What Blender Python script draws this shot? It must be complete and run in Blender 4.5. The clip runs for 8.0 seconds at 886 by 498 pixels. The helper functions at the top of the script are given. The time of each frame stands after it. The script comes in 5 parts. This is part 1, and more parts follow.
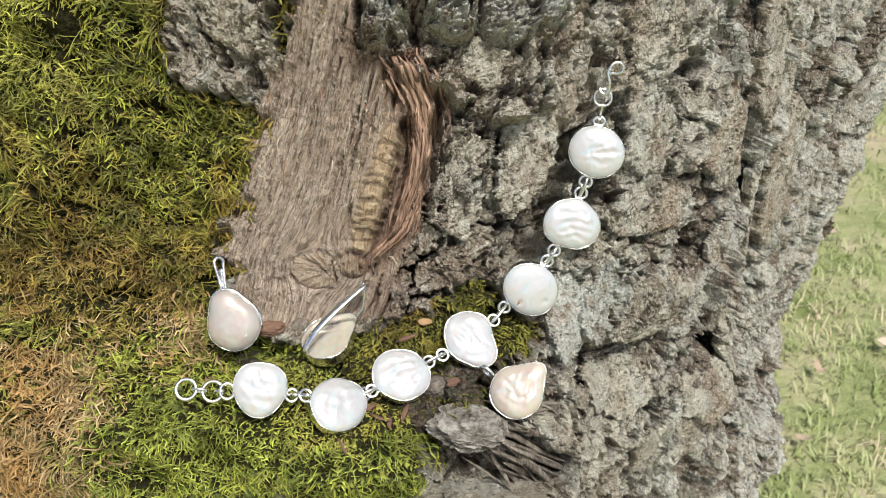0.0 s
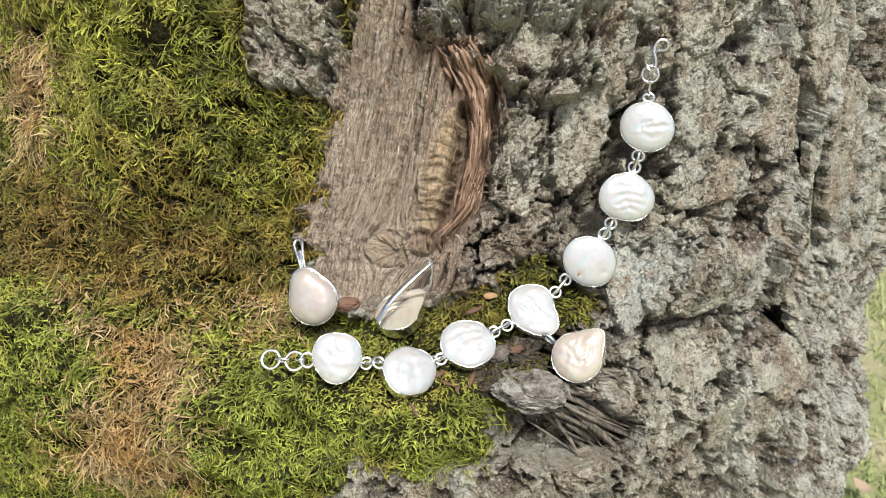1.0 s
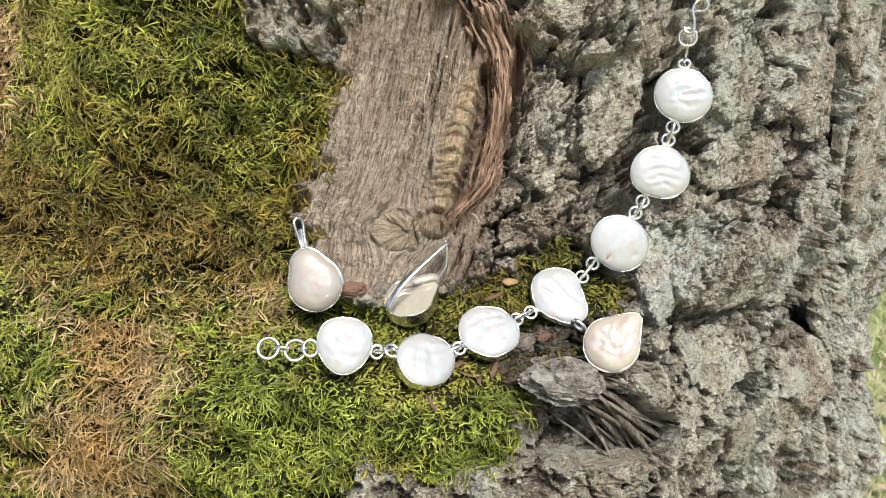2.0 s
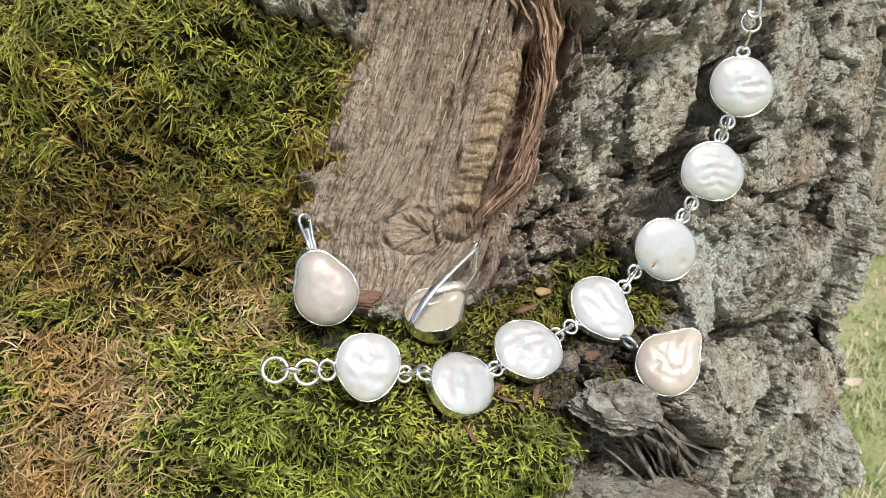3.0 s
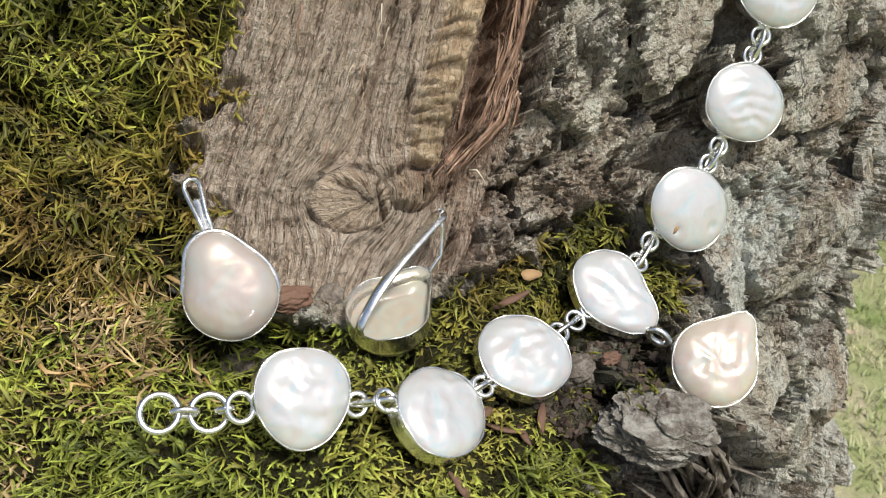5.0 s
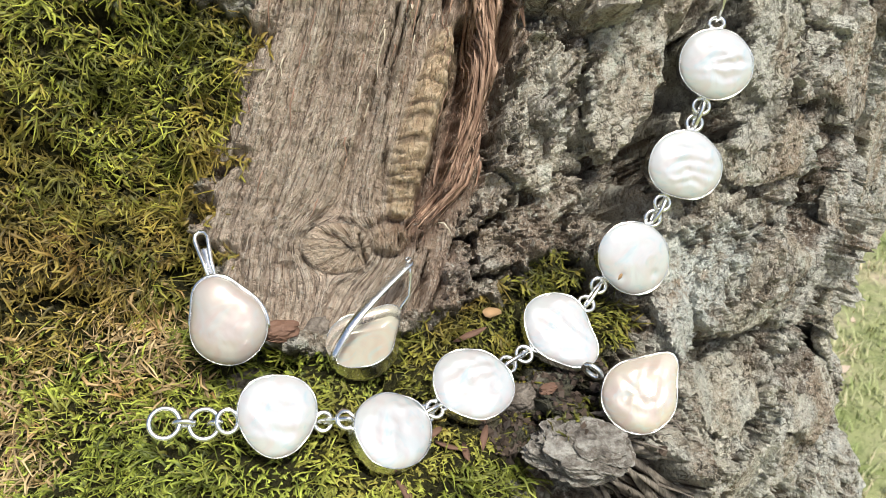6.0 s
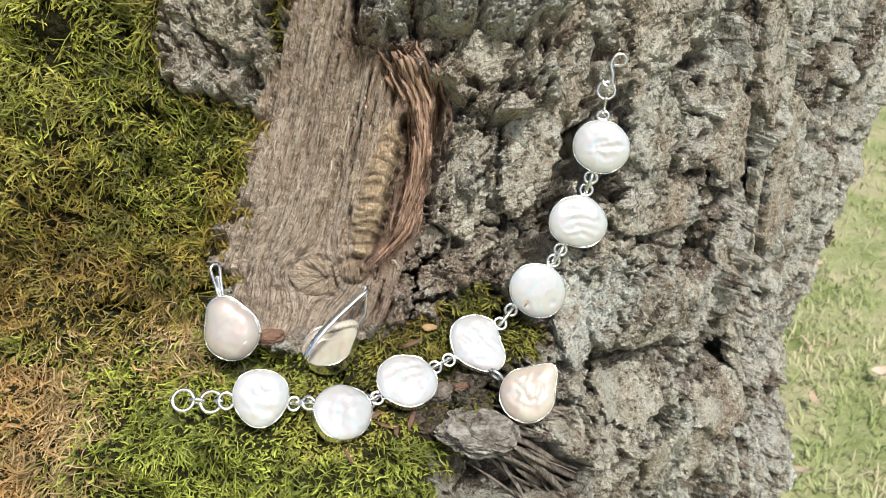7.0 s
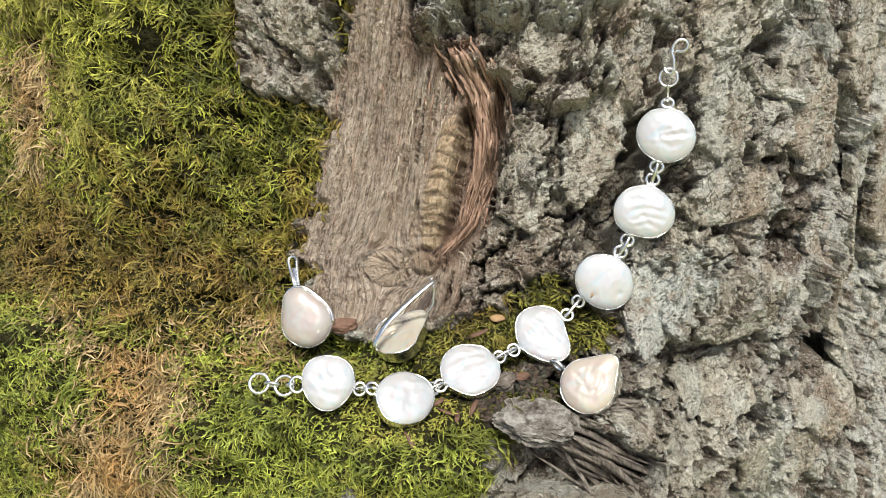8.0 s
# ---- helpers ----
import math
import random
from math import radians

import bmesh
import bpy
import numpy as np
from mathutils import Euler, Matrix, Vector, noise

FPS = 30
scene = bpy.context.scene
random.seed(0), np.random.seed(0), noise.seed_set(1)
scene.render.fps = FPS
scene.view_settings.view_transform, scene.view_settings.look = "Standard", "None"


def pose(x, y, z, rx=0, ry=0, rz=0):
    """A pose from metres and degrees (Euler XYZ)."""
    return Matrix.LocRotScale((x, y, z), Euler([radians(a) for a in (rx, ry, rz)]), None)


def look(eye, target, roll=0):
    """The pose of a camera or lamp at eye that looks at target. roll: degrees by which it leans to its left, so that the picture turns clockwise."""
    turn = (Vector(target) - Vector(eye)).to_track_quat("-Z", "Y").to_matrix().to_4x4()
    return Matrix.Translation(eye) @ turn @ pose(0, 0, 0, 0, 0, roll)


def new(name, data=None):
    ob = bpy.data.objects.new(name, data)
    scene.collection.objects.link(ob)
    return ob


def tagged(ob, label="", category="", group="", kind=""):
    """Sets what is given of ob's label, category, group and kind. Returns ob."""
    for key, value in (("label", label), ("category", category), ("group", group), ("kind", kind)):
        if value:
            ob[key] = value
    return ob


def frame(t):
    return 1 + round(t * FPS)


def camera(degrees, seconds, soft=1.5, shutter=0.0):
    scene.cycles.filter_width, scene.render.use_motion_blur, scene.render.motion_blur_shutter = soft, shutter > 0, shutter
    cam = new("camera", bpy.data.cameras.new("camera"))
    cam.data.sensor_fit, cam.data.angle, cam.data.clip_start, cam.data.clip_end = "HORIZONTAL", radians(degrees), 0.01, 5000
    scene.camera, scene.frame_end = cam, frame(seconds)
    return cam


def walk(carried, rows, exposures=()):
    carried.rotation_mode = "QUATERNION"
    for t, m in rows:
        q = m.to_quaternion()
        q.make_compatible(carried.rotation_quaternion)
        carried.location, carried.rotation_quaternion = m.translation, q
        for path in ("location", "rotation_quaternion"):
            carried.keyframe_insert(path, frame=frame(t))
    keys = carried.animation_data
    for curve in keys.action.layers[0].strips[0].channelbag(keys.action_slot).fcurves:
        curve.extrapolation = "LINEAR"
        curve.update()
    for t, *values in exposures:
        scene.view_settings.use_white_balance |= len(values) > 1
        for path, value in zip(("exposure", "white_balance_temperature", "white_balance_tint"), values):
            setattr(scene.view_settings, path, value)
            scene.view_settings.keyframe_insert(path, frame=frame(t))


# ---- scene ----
cam = camera(51.307, 8.0, soft=0.85)
cam.data.dof.use_dof = True
cam.data.dof.focus_distance = 0.18
cam.data.dof.aperture_fstop = 78.0
PATH = [
    (0, (0.00331, -0.00092, 0.75591), (-0.00128, 0.81246, 0.17420), 0.27),
    (0.5, (0.01119, -0.01086, 0.75951), (-0.08667, 0.80197, 0.18528), -4.42),
    (1, (0.01420, -0.02082, 0.75342), (-0.09992, 0.80421, 0.19997), -5.79),
    (1.5, (0.01048, -0.02252, 0.73848), (-0.09938, 0.82414, 0.21781), -5.68),
    (1.7, (0.00541, -0.01843, 0.73261), (-0.09263, 0.83360, 0.21837), -5.13),
    (2.8, (-0.03811, 0.00560, 0.71444), (0.03264, 0.87557, 0.22643), 1.74),
    (3, (-0.04118, 0.01578, 0.71242), (0.03828, 0.86960, 0.19796), 2.17),
    (3.5, (-0.05133, 0.03972, 0.69331), (0.09945, 0.88549, 0.18152), 4.11),
    (4, (-0.05169, 0.05892, 0.67994), (0.12790, 0.89958, 0.16901), 4.07),
    (4.5, (-0.05045, 0.06823, 0.67500), (0.14949, 0.90795, 0.17012), 3.57),
    (5, (-0.04733, 0.06456, 0.67780), (0.15781, 0.90221, 0.17159), 3.48),
    (5.2, (-0.04449, 0.06007, 0.68117), (0.15793, 0.90024, 0.17803), 3.44),
    (6.3, (-0.02059, 0.03331, 0.71173), (0.03175, 0.88027, 0.18266), -0.07),
    (6.5, (-0.01528, 0.02336, 0.72156), (0.01833, 0.86761, 0.18667), -0.32),
    (7, (-0.00140, -0.00221, 0.74198), (0.01036, 0.84133, 0.20505), -0.49),
    (7.5, (0.01490, -0.00746, 0.74487), (-0.04505, 0.83384, 0.20763), -2.92),
    (8, (0.02673, -0.00636, 0.74002), (-0.15122, 0.82856, 0.21923), -7.66),
]
walk(cam, [(t, look(eye, target, roll)) for t, eye, target, roll in PATH],
     exposures=[(t, e - .08, 6350, 6) for t, e in ((0, .59), (1, .64), (1.7, .68), (2.8, .56), (3.5, .40), (4.5, .42), (5.2, .47), (6.3, .74), (7, .67), (7.5, .62), (8, .66))])

# ---- light: bright overcast sky under open shade, soft high sun ----
world = bpy.data.worlds.new("sky")
scene.world = world
world.use_nodes = True
wn = world.node_tree
sky = wn.nodes.new("ShaderNodeTexSky")
sky.sky_type, sky.sun_disc = "NISHITA", False
sky.sun_elevation, sky.sun_rotation = radians(60), radians(161)
sky.air_density, sky.dust_density, sky.ozone_density = 1.0, 4.0, 1.0
wn.links.new(sky.outputs[0], wn.nodes["Background"].inputs[0])
wn.nodes["Background"].inputs[1].default_value = 0.090
sun = new("sun", bpy.data.lights.new("sun", "SUN"))
sun.data.energy, sun.data.angle, sun.data.color = 3.1, radians(11), (1.0, 0.97, 0.9)
sun.matrix_world = look((0.45, -1.3, 2.4), (0, 0, 0))


# ---- materials ----
class Nodes:
    """A short way to write node materials."""

    def __init__(self, name):
        self.mat = bpy.data.materials.new(name)
        self.mat.use_nodes = True
        self.tree = self.mat.node_tree
        self.bsdf = self.tree.nodes["Principled BSDF"]

    def add(self, kind, sets=(), **inputs):
        n = self.tree.nodes.new("ShaderNode" + kind)
        for key, value in sets:
            setattr(n, key, value)
        for key, value in inputs.items():
            self.put(n.inputs[key.replace("_", " ")], value)
        return n

    def put(self, socket, value):
        if isinstance(value, bpy.types.NodeSocket):
            self.tree.links.new(value, socket)
        else:
            socket.default_value = value

    def where(self, scale=(1, 1, 1), turn=(0, 0, 0)):
        co = self.add("TexCoord")
        m = self.add("Mapping")
        self.put(m.inputs["Vector"], co.outputs["Object"])
        m.inputs["Scale"].default_value = scale
        m.inputs["Rotation"].default_value = [radians(a) for a in turn]
        return m.outputs[0]

    def noise(self, scale, detail=4, rough=0.6, at=None, distort=0.0):
        n = self.add("TexNoise", Scale=scale, Detail=detail, Roughness=rough, Distortion=distort)
        self.put(n.inputs["Vector"], at if at is not None else self.where())
        return n.outputs["Fac"]

    def ramp(self, fac, *stops):
        n = self.add("ValToRGB")
        self.put(n.inputs[0], fac)
        els = n.color_ramp.elements
        while len(els) < len(stops):
            els.new(0.5)
        for e, (p, c) in zip(els, stops):
            e.position = p
            e.color = (*c, 1) if isinstance(c, tuple) else (c, c, c, 1)
        return n.outputs[0]

    def mix(self, fac, a, b, blend="MIX"):
        n = self.add("Mix", [("data_type", "RGBA"), ("blend_type", blend)])
        self.put(n.inputs[0], fac)
        for i, v in ((6, a), (7, b)):
            self.put(n.inputs[i], (*v, 1) if isinstance(v, tuple) else v)
        return n.outputs[2]

    def math(self, op, a, b=0.0):
        n = self.add("Math", [("operation", op)])
        self.put(n.inputs[0], a)
        self.put(n.inputs[1], b)
        return n.outputs[0]

    def attr(self, name):
        return self.add("Attribute", [("attribute_name", name)]).outputs["Fac"]

    def island(self):
        return self.add("NewGeometry").outputs["Random Per Island"]

    def each(self):
        return self.add("ObjectInfo").outputs["Random"]

    def bump(self, height, strength, distance):
        n = self.add("Bump", Strength=strength, Distance=distance)
        self.put(n.inputs["Height"], height)
        self.put(self.bsdf.inputs["Normal"], n.outputs[0])

    def done(self, color, rough=0.8, metal=0.0, spec=0.4):
        self.put(self.bsdf.inputs["Base Color"], (*color, 1) if isinstance(color, tuple) else color)
        self.put(self.bsdf.inputs["Roughness"], rough)
        self.put(self.bsdf.inputs["Metallic"], metal)
        self.put(self.bsdf.inputs["Specular IOR Level"], spec)
        return self.mat


def bark_material():
    m = Nodes("bark")
    at = m.where((1, 1, 0.55))
    big = m.noise(38, 5, 0.6, at)
    mid = m.noise(150, 5, 0.65, at)
    fine = m.noise(900, 4, 0.7)
    c = m.ramp(mid, (0.27, (0.15, 0.118, 0.088)), (0.38, (0.36, 0.305, 0.238)), (0.50, (0.54, 0.485, 0.395)), (0.64, (0.72, 0.675, 0.575)))
    c = m.mix(m.ramp(big, (0.42, 0.0), (0.58, 0.5)), c, (0.34, 0.235, 0.16))
    c = m.mix(m.ramp(m.noise(85, 4, 0.6, at), (0.50, 0.0), (0.62, 0.65)), c, (0.58, 0.575, 0.52))
    # grey-green crustose lichen in small specks and one broad pale patch
    speck = m.ramp(m.noise(420, 3, 0.6), (0.54, 0.0), (0.62, 0.75))
    area = m.ramp(m.noise(60, 3, 0.5), (0.42, 0.0), (0.6, 1.0))
    c = m.mix(m.math("MULTIPLY", speck, area), c, (0.55, 0.56, 0.47))
    pale = m.math("MULTIPLY", m.attr("lichen_lit"), m.ramp(m.noise(260, 5, 0.7), (0.38, 0.0), (0.52, 1.0)))
    c = m.mix(pale, c, (0.64, 0.65, 0.60))
    rust = m.math("MULTIPLY", m.attr("rust"), m.ramp(m.noise(300, 4, 0.6, at), (0.3, 0.25), (0.6, 1.0)))
    c = m.mix(rust, c, (0.20, 0.085, 0.045))
    # brown inner bark in the pits, its dark tone also painting their shade
    c = m.mix(m.math("MULTIPLY", m.attr("inner_shade"), 0.85), c, (0.15, 0.10, 0.068))
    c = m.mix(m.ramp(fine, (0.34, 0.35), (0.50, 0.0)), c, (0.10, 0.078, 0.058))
    sand = m.noise(1900, 3, 0.7)
    crumb = m.noise(520, 4, 0.65, m.where((1, 1, 0.7)))
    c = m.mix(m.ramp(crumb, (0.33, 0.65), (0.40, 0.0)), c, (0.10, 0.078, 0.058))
    c = m.mix(m.ramp(crumb, (0.55, 0.0), (0.63, 0.6)), c, (0.66, 0.63, 0.555))
    c = m.mix(m.ramp(sand, (0.55, 0.0), (0.63, 0.5)), c, (0.66, 0.62, 0.53))
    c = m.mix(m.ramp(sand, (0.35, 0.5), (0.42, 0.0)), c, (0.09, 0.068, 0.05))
    bent = m.add("VectorMath", [("operation", "ADD")])
    m.put(bent.inputs[0], at)
    wob = m.add("TexNoise", Scale=260.0, Detail=3.0)
    m.put(wob.inputs["Vector"], at)
    amp = m.add("VectorMath", [("operation", "SCALE")], Scale=0.006)
    m.put(amp.inputs[0], wob.outputs["Color"])
    m.put(bent.inputs[1], amp.outputs[0])
    crust = m.add("TexVoronoi", [("feature", "DISTANCE_TO_EDGE")], Scale=330.0, Randomness=1.0)
    m.put(crust.inputs["Vector"], bent.outputs[0])
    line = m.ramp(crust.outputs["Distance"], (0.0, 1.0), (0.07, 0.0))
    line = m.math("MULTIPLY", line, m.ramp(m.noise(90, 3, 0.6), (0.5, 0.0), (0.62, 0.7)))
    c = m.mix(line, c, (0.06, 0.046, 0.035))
    # humus and moss base, kept near black to paint the shade in moss gaps
    c = m.mix(m.attr("humus_shade"), c, m.ramp(fine, (0.3, (0.014, 0.013, 0.004)), (0.7, (0.058, 0.054, 0.016))))
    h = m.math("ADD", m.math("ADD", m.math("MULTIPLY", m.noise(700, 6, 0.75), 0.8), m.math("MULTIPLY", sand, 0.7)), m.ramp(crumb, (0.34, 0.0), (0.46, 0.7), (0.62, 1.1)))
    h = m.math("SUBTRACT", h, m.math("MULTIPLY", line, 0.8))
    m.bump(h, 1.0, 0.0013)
    return m.done(c, 0.92, spec=0.2)


def wood_material():
    m = Nodes("weathered_wood")
    way = m.add("Attribute", [("attribute_name", "grain")]).outputs["Vector"]

    def drawn(x, y):
        v = m.add("VectorMath", [("operation", "MULTIPLY")])
        m.put(v.inputs[0], way)
        v.inputs[1].default_value = (x, y, 1)
        return v.outputs[0]
    g1 = m.noise(1.0, 6, 0.68, drawn(1100, 55), 0.5)
    g2 = m.noise(1.0, 4, 0.7, drawn(2600, 110), 0.5)
    fleck = m.noise(1300, 4, 0.7)
    blot = m.noise(60, 4, 0.6)
    c = m.ramp(g1, (0.28, (0.18, 0.128, 0.092)), (0.41, (0.46, 0.348, 0.265)), (0.54, (0.63, 0.500, 0.390)), (0.67, (0.76, 0.64, 0.52)))
    c = m.mix(m.ramp(blot, (0.44, 0.0), (0.62, 0.45)), c, (0.43, 0.31, 0.24))
    dash = m.noise(1.0, 3, 0.6, drawn(1700, 230), 0.4)
    c = m.mix(m.ramp(dash, (0.35, 0.55), (0.41, 0.0)), c, (0.15, 0.108, 0.08))
    c = m.mix(m.ramp(dash, (0.56, 0.0), (0.64, 0.45)), c, (0.72, 0.64, 0.54))
    c = m.mix(m.math("MULTIPLY", m.attr("rust"), m.ramp(g1, (0.3, 0.5), (0.7, 1.0))), c, (0.22, 0.115, 0.075))
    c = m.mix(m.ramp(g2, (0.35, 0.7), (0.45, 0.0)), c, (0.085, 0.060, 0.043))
    c = m.mix(m.ramp(fleck, (0.56, 0.0), (0.64, 0.6)), c, (0.56, 0.51, 0.44))
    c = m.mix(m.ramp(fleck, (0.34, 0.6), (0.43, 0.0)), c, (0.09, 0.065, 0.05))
    ridge = m.ramp(m.noise(420, 4, 0.65), (0.32, (0.50, 0.33, 0.20)), (0.5, (0.78, 0.57, 0.37)), (0.68, (0.86, 0.69, 0.50)))
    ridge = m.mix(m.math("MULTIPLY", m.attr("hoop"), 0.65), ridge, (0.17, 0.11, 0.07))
    c = m.mix(m.math("MULTIPLY", m.attr("callus"), 0.9), c, ridge)
    m.bump(m.math("ADD", m.math("ADD", m.math("ADD", g1, m.math("MULTIPLY", g2, 1.0)), m.math("MULTIPLY", fleck, 1.1)), m.ramp(dash, (0.36, 0.0), (0.44, 0.6), (0.6, 0.8))), 1.0, 0.0014)
    return m.done(c, 0.85, spec=0.25)


def fibre_material(name, dark, light):
    m = Nodes(name)
    g = m.noise(900, 4, 0.7, m.where((1, 1, 0.12)))
    c = m.ramp(g, (0.3, dark), (0.7, light))
    c = m.mix(m.math("MULTIPLY", m.each(), 0.45), c, dark)
    m.bump(g, 0.8, 0.0005)
    return m.done(c, 0.85, spec=0.25)


def moss_material(name, root, mid, tip, odd):
    m = Nodes(name)
    r = m.island()
    # older brown roots, darkened to near black to paint the shade between shoots
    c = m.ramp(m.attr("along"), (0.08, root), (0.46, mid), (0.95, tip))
    c = m.mix(m.ramp(r, (0.0, 0.55), (0.22, 0.0), (0.88, 0.0), (1.0, 0.45)), c, odd)
    c = m.mix(m.ramp(m.noise(42, 5, 0.65), (0.48, 0.0), (0.64, 0.75)), c, odd)
    # darker, wetter cushions between
    c = m.mix(m.ramp(m.noise(55, 4, 0.6, m.where((1, 1, 1), (20, 40, 10))), (0.52, 0.0), (0.64, 0.7)), c, mid)
    # some shoots are pale, some dull
    tone = m.ramp(m.math("FRACT", m.math("MULTIPLY", r, 17.0)), (0.0, 0.45), (0.55, 0.95), (1.0, 1.3))
    c = m.mix(1.0, c, tone, "MULTIPLY")
    return m.done(c, 0.55, spec=0.35)


def pearl_material(name, base, blush, cool):
    m = Nodes(name)
    # pink and cool blotches paint the nacre's iridescent sheen into the colour
    c = m.mix(m.ramp(m.noise(150, 3, 0.5, distort=1.5), (0.38, 0.0), (0.65, 0.85)), base, blush)
    c = m.mix(m.ramp(m.noise(210, 2, 0.5, distort=2.5), (0.5, 0.0), (0.68, 0.6)), c, cool)
    m.bump(m.noise(200, 2, 0.4, distort=1.2), 0.07, 0.002)
    # thin nacre layers give a faint pink and green sheen
    film = m.add("MapRange")
    m.put(film.inputs[0], m.noise(110, 2, 0.5, distort=1.5))
    film.inputs[1].default_value, film.inputs[2].default_value = 0.3, 0.7
    film.inputs[3].default_value, film.inputs[4].default_value = 260.0, 620.0
    m.put(m.bsdf.inputs["Thin Film Thickness"], film.outputs[0])
    m.put(m.bsdf.inputs["Thin Film IOR"], 1.45)
    m.put(m.bsdf.inputs["Coat Weight"], 0.9)
    m.put(m.bsdf.inputs["Coat Roughness"], 0.06)
    m.put(m.bsdf.inputs["Coat IOR"], 1.6)
    return m.done(c, 0.20, 0.25, 0.6)


def silver_material():
    m = Nodes("silver")
    n = m.noise(500, 3, 0.6)
    c = m.ramp(n, (0.3, (0.84, 0.83, 0.81)), (0.7, (0.95, 0.945, 0.93)))
    m.bump(m.noise(900, 3, 0.6), 0.15, 0.0003)
    return m.done(c, m.ramp(n, (0.3, 0.16), (0.7, 0.30)), 1.0, 0.5)


def ground_material():
    m = Nodes("meadow_soil")
    c = m.ramp(m.noise(9, 6, 0.65), (0.3, (0.15, 0.19, 0.06)), (0.5, (0.30, 0.31, 0.15)), (0.7, (0.46, 0.38, 0.27)))
    m.bump(m.noise(40, 5, 0.7), 0.7, 0.02)
    return m.done(c, 0.95, spec=0.1)


def grass_material():
    m = Nodes("grass")
    c = m.ramp(m.noise(14, 4, 0.6), (0.36, (0.17, 0.24, 0.06)), (0.47, (0.32, 0.37, 0.15)), (0.56, (0.47, 0.45, 0.27)), (0.66, (0.62, 0.48, 0.36)))
    c = m.mix(m.math("MULTIPLY", m.island(), 0.3), c, (0.42, 0.43, 0.20))
    return m.done(c, 0.6, spec=0.25)


def leaf_material(name, a, b):
    m = Nodes(name)
    r = m.island()
    c = m.ramp(m.math("ADD", m.math("MULTIPLY", r, 0.7), m.math("MULTIPLY", m.noise(200, 3), 0.3)), (0.1, a), (0.9, b))
    m.bump(m.noise(500, 4, 0.7), 0.5, 0.0006)
    return m.done(c, 0.7, spec=0.3)


BARK, WOOD = bark_material(), wood_material()
FIBRE = fibre_material("red_fibre", (0.13, 0.066, 0.042), (0.60, 0.41, 0.30))
SPLINTER = fibre_material("dark_splinter", (0.05, 0.038, 0.030), (0.40, 0.345, 0.29))
PALE = fibre_material("pale_fibre", (0.45, 0.38, 0.28), (0.7, 0.62, 0.5))
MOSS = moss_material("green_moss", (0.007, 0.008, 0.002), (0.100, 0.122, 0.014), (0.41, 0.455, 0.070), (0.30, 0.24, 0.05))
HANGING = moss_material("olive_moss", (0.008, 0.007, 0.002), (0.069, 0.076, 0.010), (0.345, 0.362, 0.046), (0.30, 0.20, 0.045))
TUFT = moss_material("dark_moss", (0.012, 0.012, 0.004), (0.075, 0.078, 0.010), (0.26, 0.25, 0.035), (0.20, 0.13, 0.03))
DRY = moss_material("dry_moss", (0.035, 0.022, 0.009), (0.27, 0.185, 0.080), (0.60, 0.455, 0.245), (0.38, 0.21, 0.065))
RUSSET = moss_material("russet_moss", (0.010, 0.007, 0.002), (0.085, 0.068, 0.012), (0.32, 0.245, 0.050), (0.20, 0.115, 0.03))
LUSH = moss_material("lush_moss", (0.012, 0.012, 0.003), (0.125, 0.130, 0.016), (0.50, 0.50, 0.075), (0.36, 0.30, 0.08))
PEARL = pearl_material("white_nacre", (0.575, 0.585, 0.588), (0.60, 0.53, 0.52), (0.43, 0.55, 0.59))
BLUSH = pearl_material("blush_nacre", (0.48, 0.435, 0.39), (0.49, 0.38, 0.345), (0.45, 0.46, 0.43))
CREAM = pearl_material("cream_nacre", (0.60, 0.535, 0.44), (0.58, 0.44, 0.39), (0.50, 0.57, 0.56))
BACK = pearl_material("pale_nacre", (0.50, 0.47, 0.385), (0.52, 0.40, 0.32), (0.40, 0.49, 0.45))
SILVER = silver_material()
SOIL, GRASS = ground_material(), grass_material()
LITTER = leaf_material("fallen_leaf", (0.36, 0.25, 0.17), (0.58, 0.46, 0.36))
REDBIT = leaf_material("red_bark_bit", (0.05, 0.028, 0.02), (0.25, 0.14, 0.095))
ROT = leaf_material("rotten_bark", (0.014, 0.010, 0.008), (0.10, 0.070, 0.052))
HUSK = leaf_material("bud_husk", (0.30, 0.17, 0.08), (0.45, 0.30, 0.16))


# ---- array noise on the trunk's unrolled surface ----
def hashed(ix, iy, seed):
    h = (ix.astype(np.int64) * 374761393 + iy.astype(np.int64) * 668265263 + seed * 1442695041) & 0xFFFFFFFF
    h = ((h ^ (h >> 13)) * 1274126177) & 0xFFFFFFFF
    h = ((h ^ (h >> 16)) * 2246822519) & 0xFFFFFFFF
    return ((h ^ (h >> 15)) & 0xFFFFFF) / float(0x1000000)


def grad(x, y, seed=0):
    """Gradient noise, about -1 to 1."""
    ix, iy = np.floor(x), np.floor(y)
    fx, fy = x - ix, y - iy
    u, v = fx * fx * fx * (fx * (fx * 6 - 15) + 10), fy * fy * fy * (fy * (fy * 6 - 15) + 10)

    def corner(i, j):
        a = hashed(ix + i, iy + j, seed) * 2 * np.pi
        return np.cos(a) * (fx - i) + np.sin(a) * (fy - j)
    top = corner(0, 0) * (1 - u) + corner(1, 0) * u
    low = corner(0, 1) * (1 - u) + corner(1, 1) * u
    return (top * (1 - v) + low * v) * 1.5


def fbm(x, y, octaves=4, seed=0, gain=0.5):
    total, amp = 0, 1
    for k in range(octaves):
        total = total + amp * grad(x, y, seed + k)
        x, y, amp = x * 2.03 + 5.2, y * 2.03 + 1.3, amp * gain
    return total


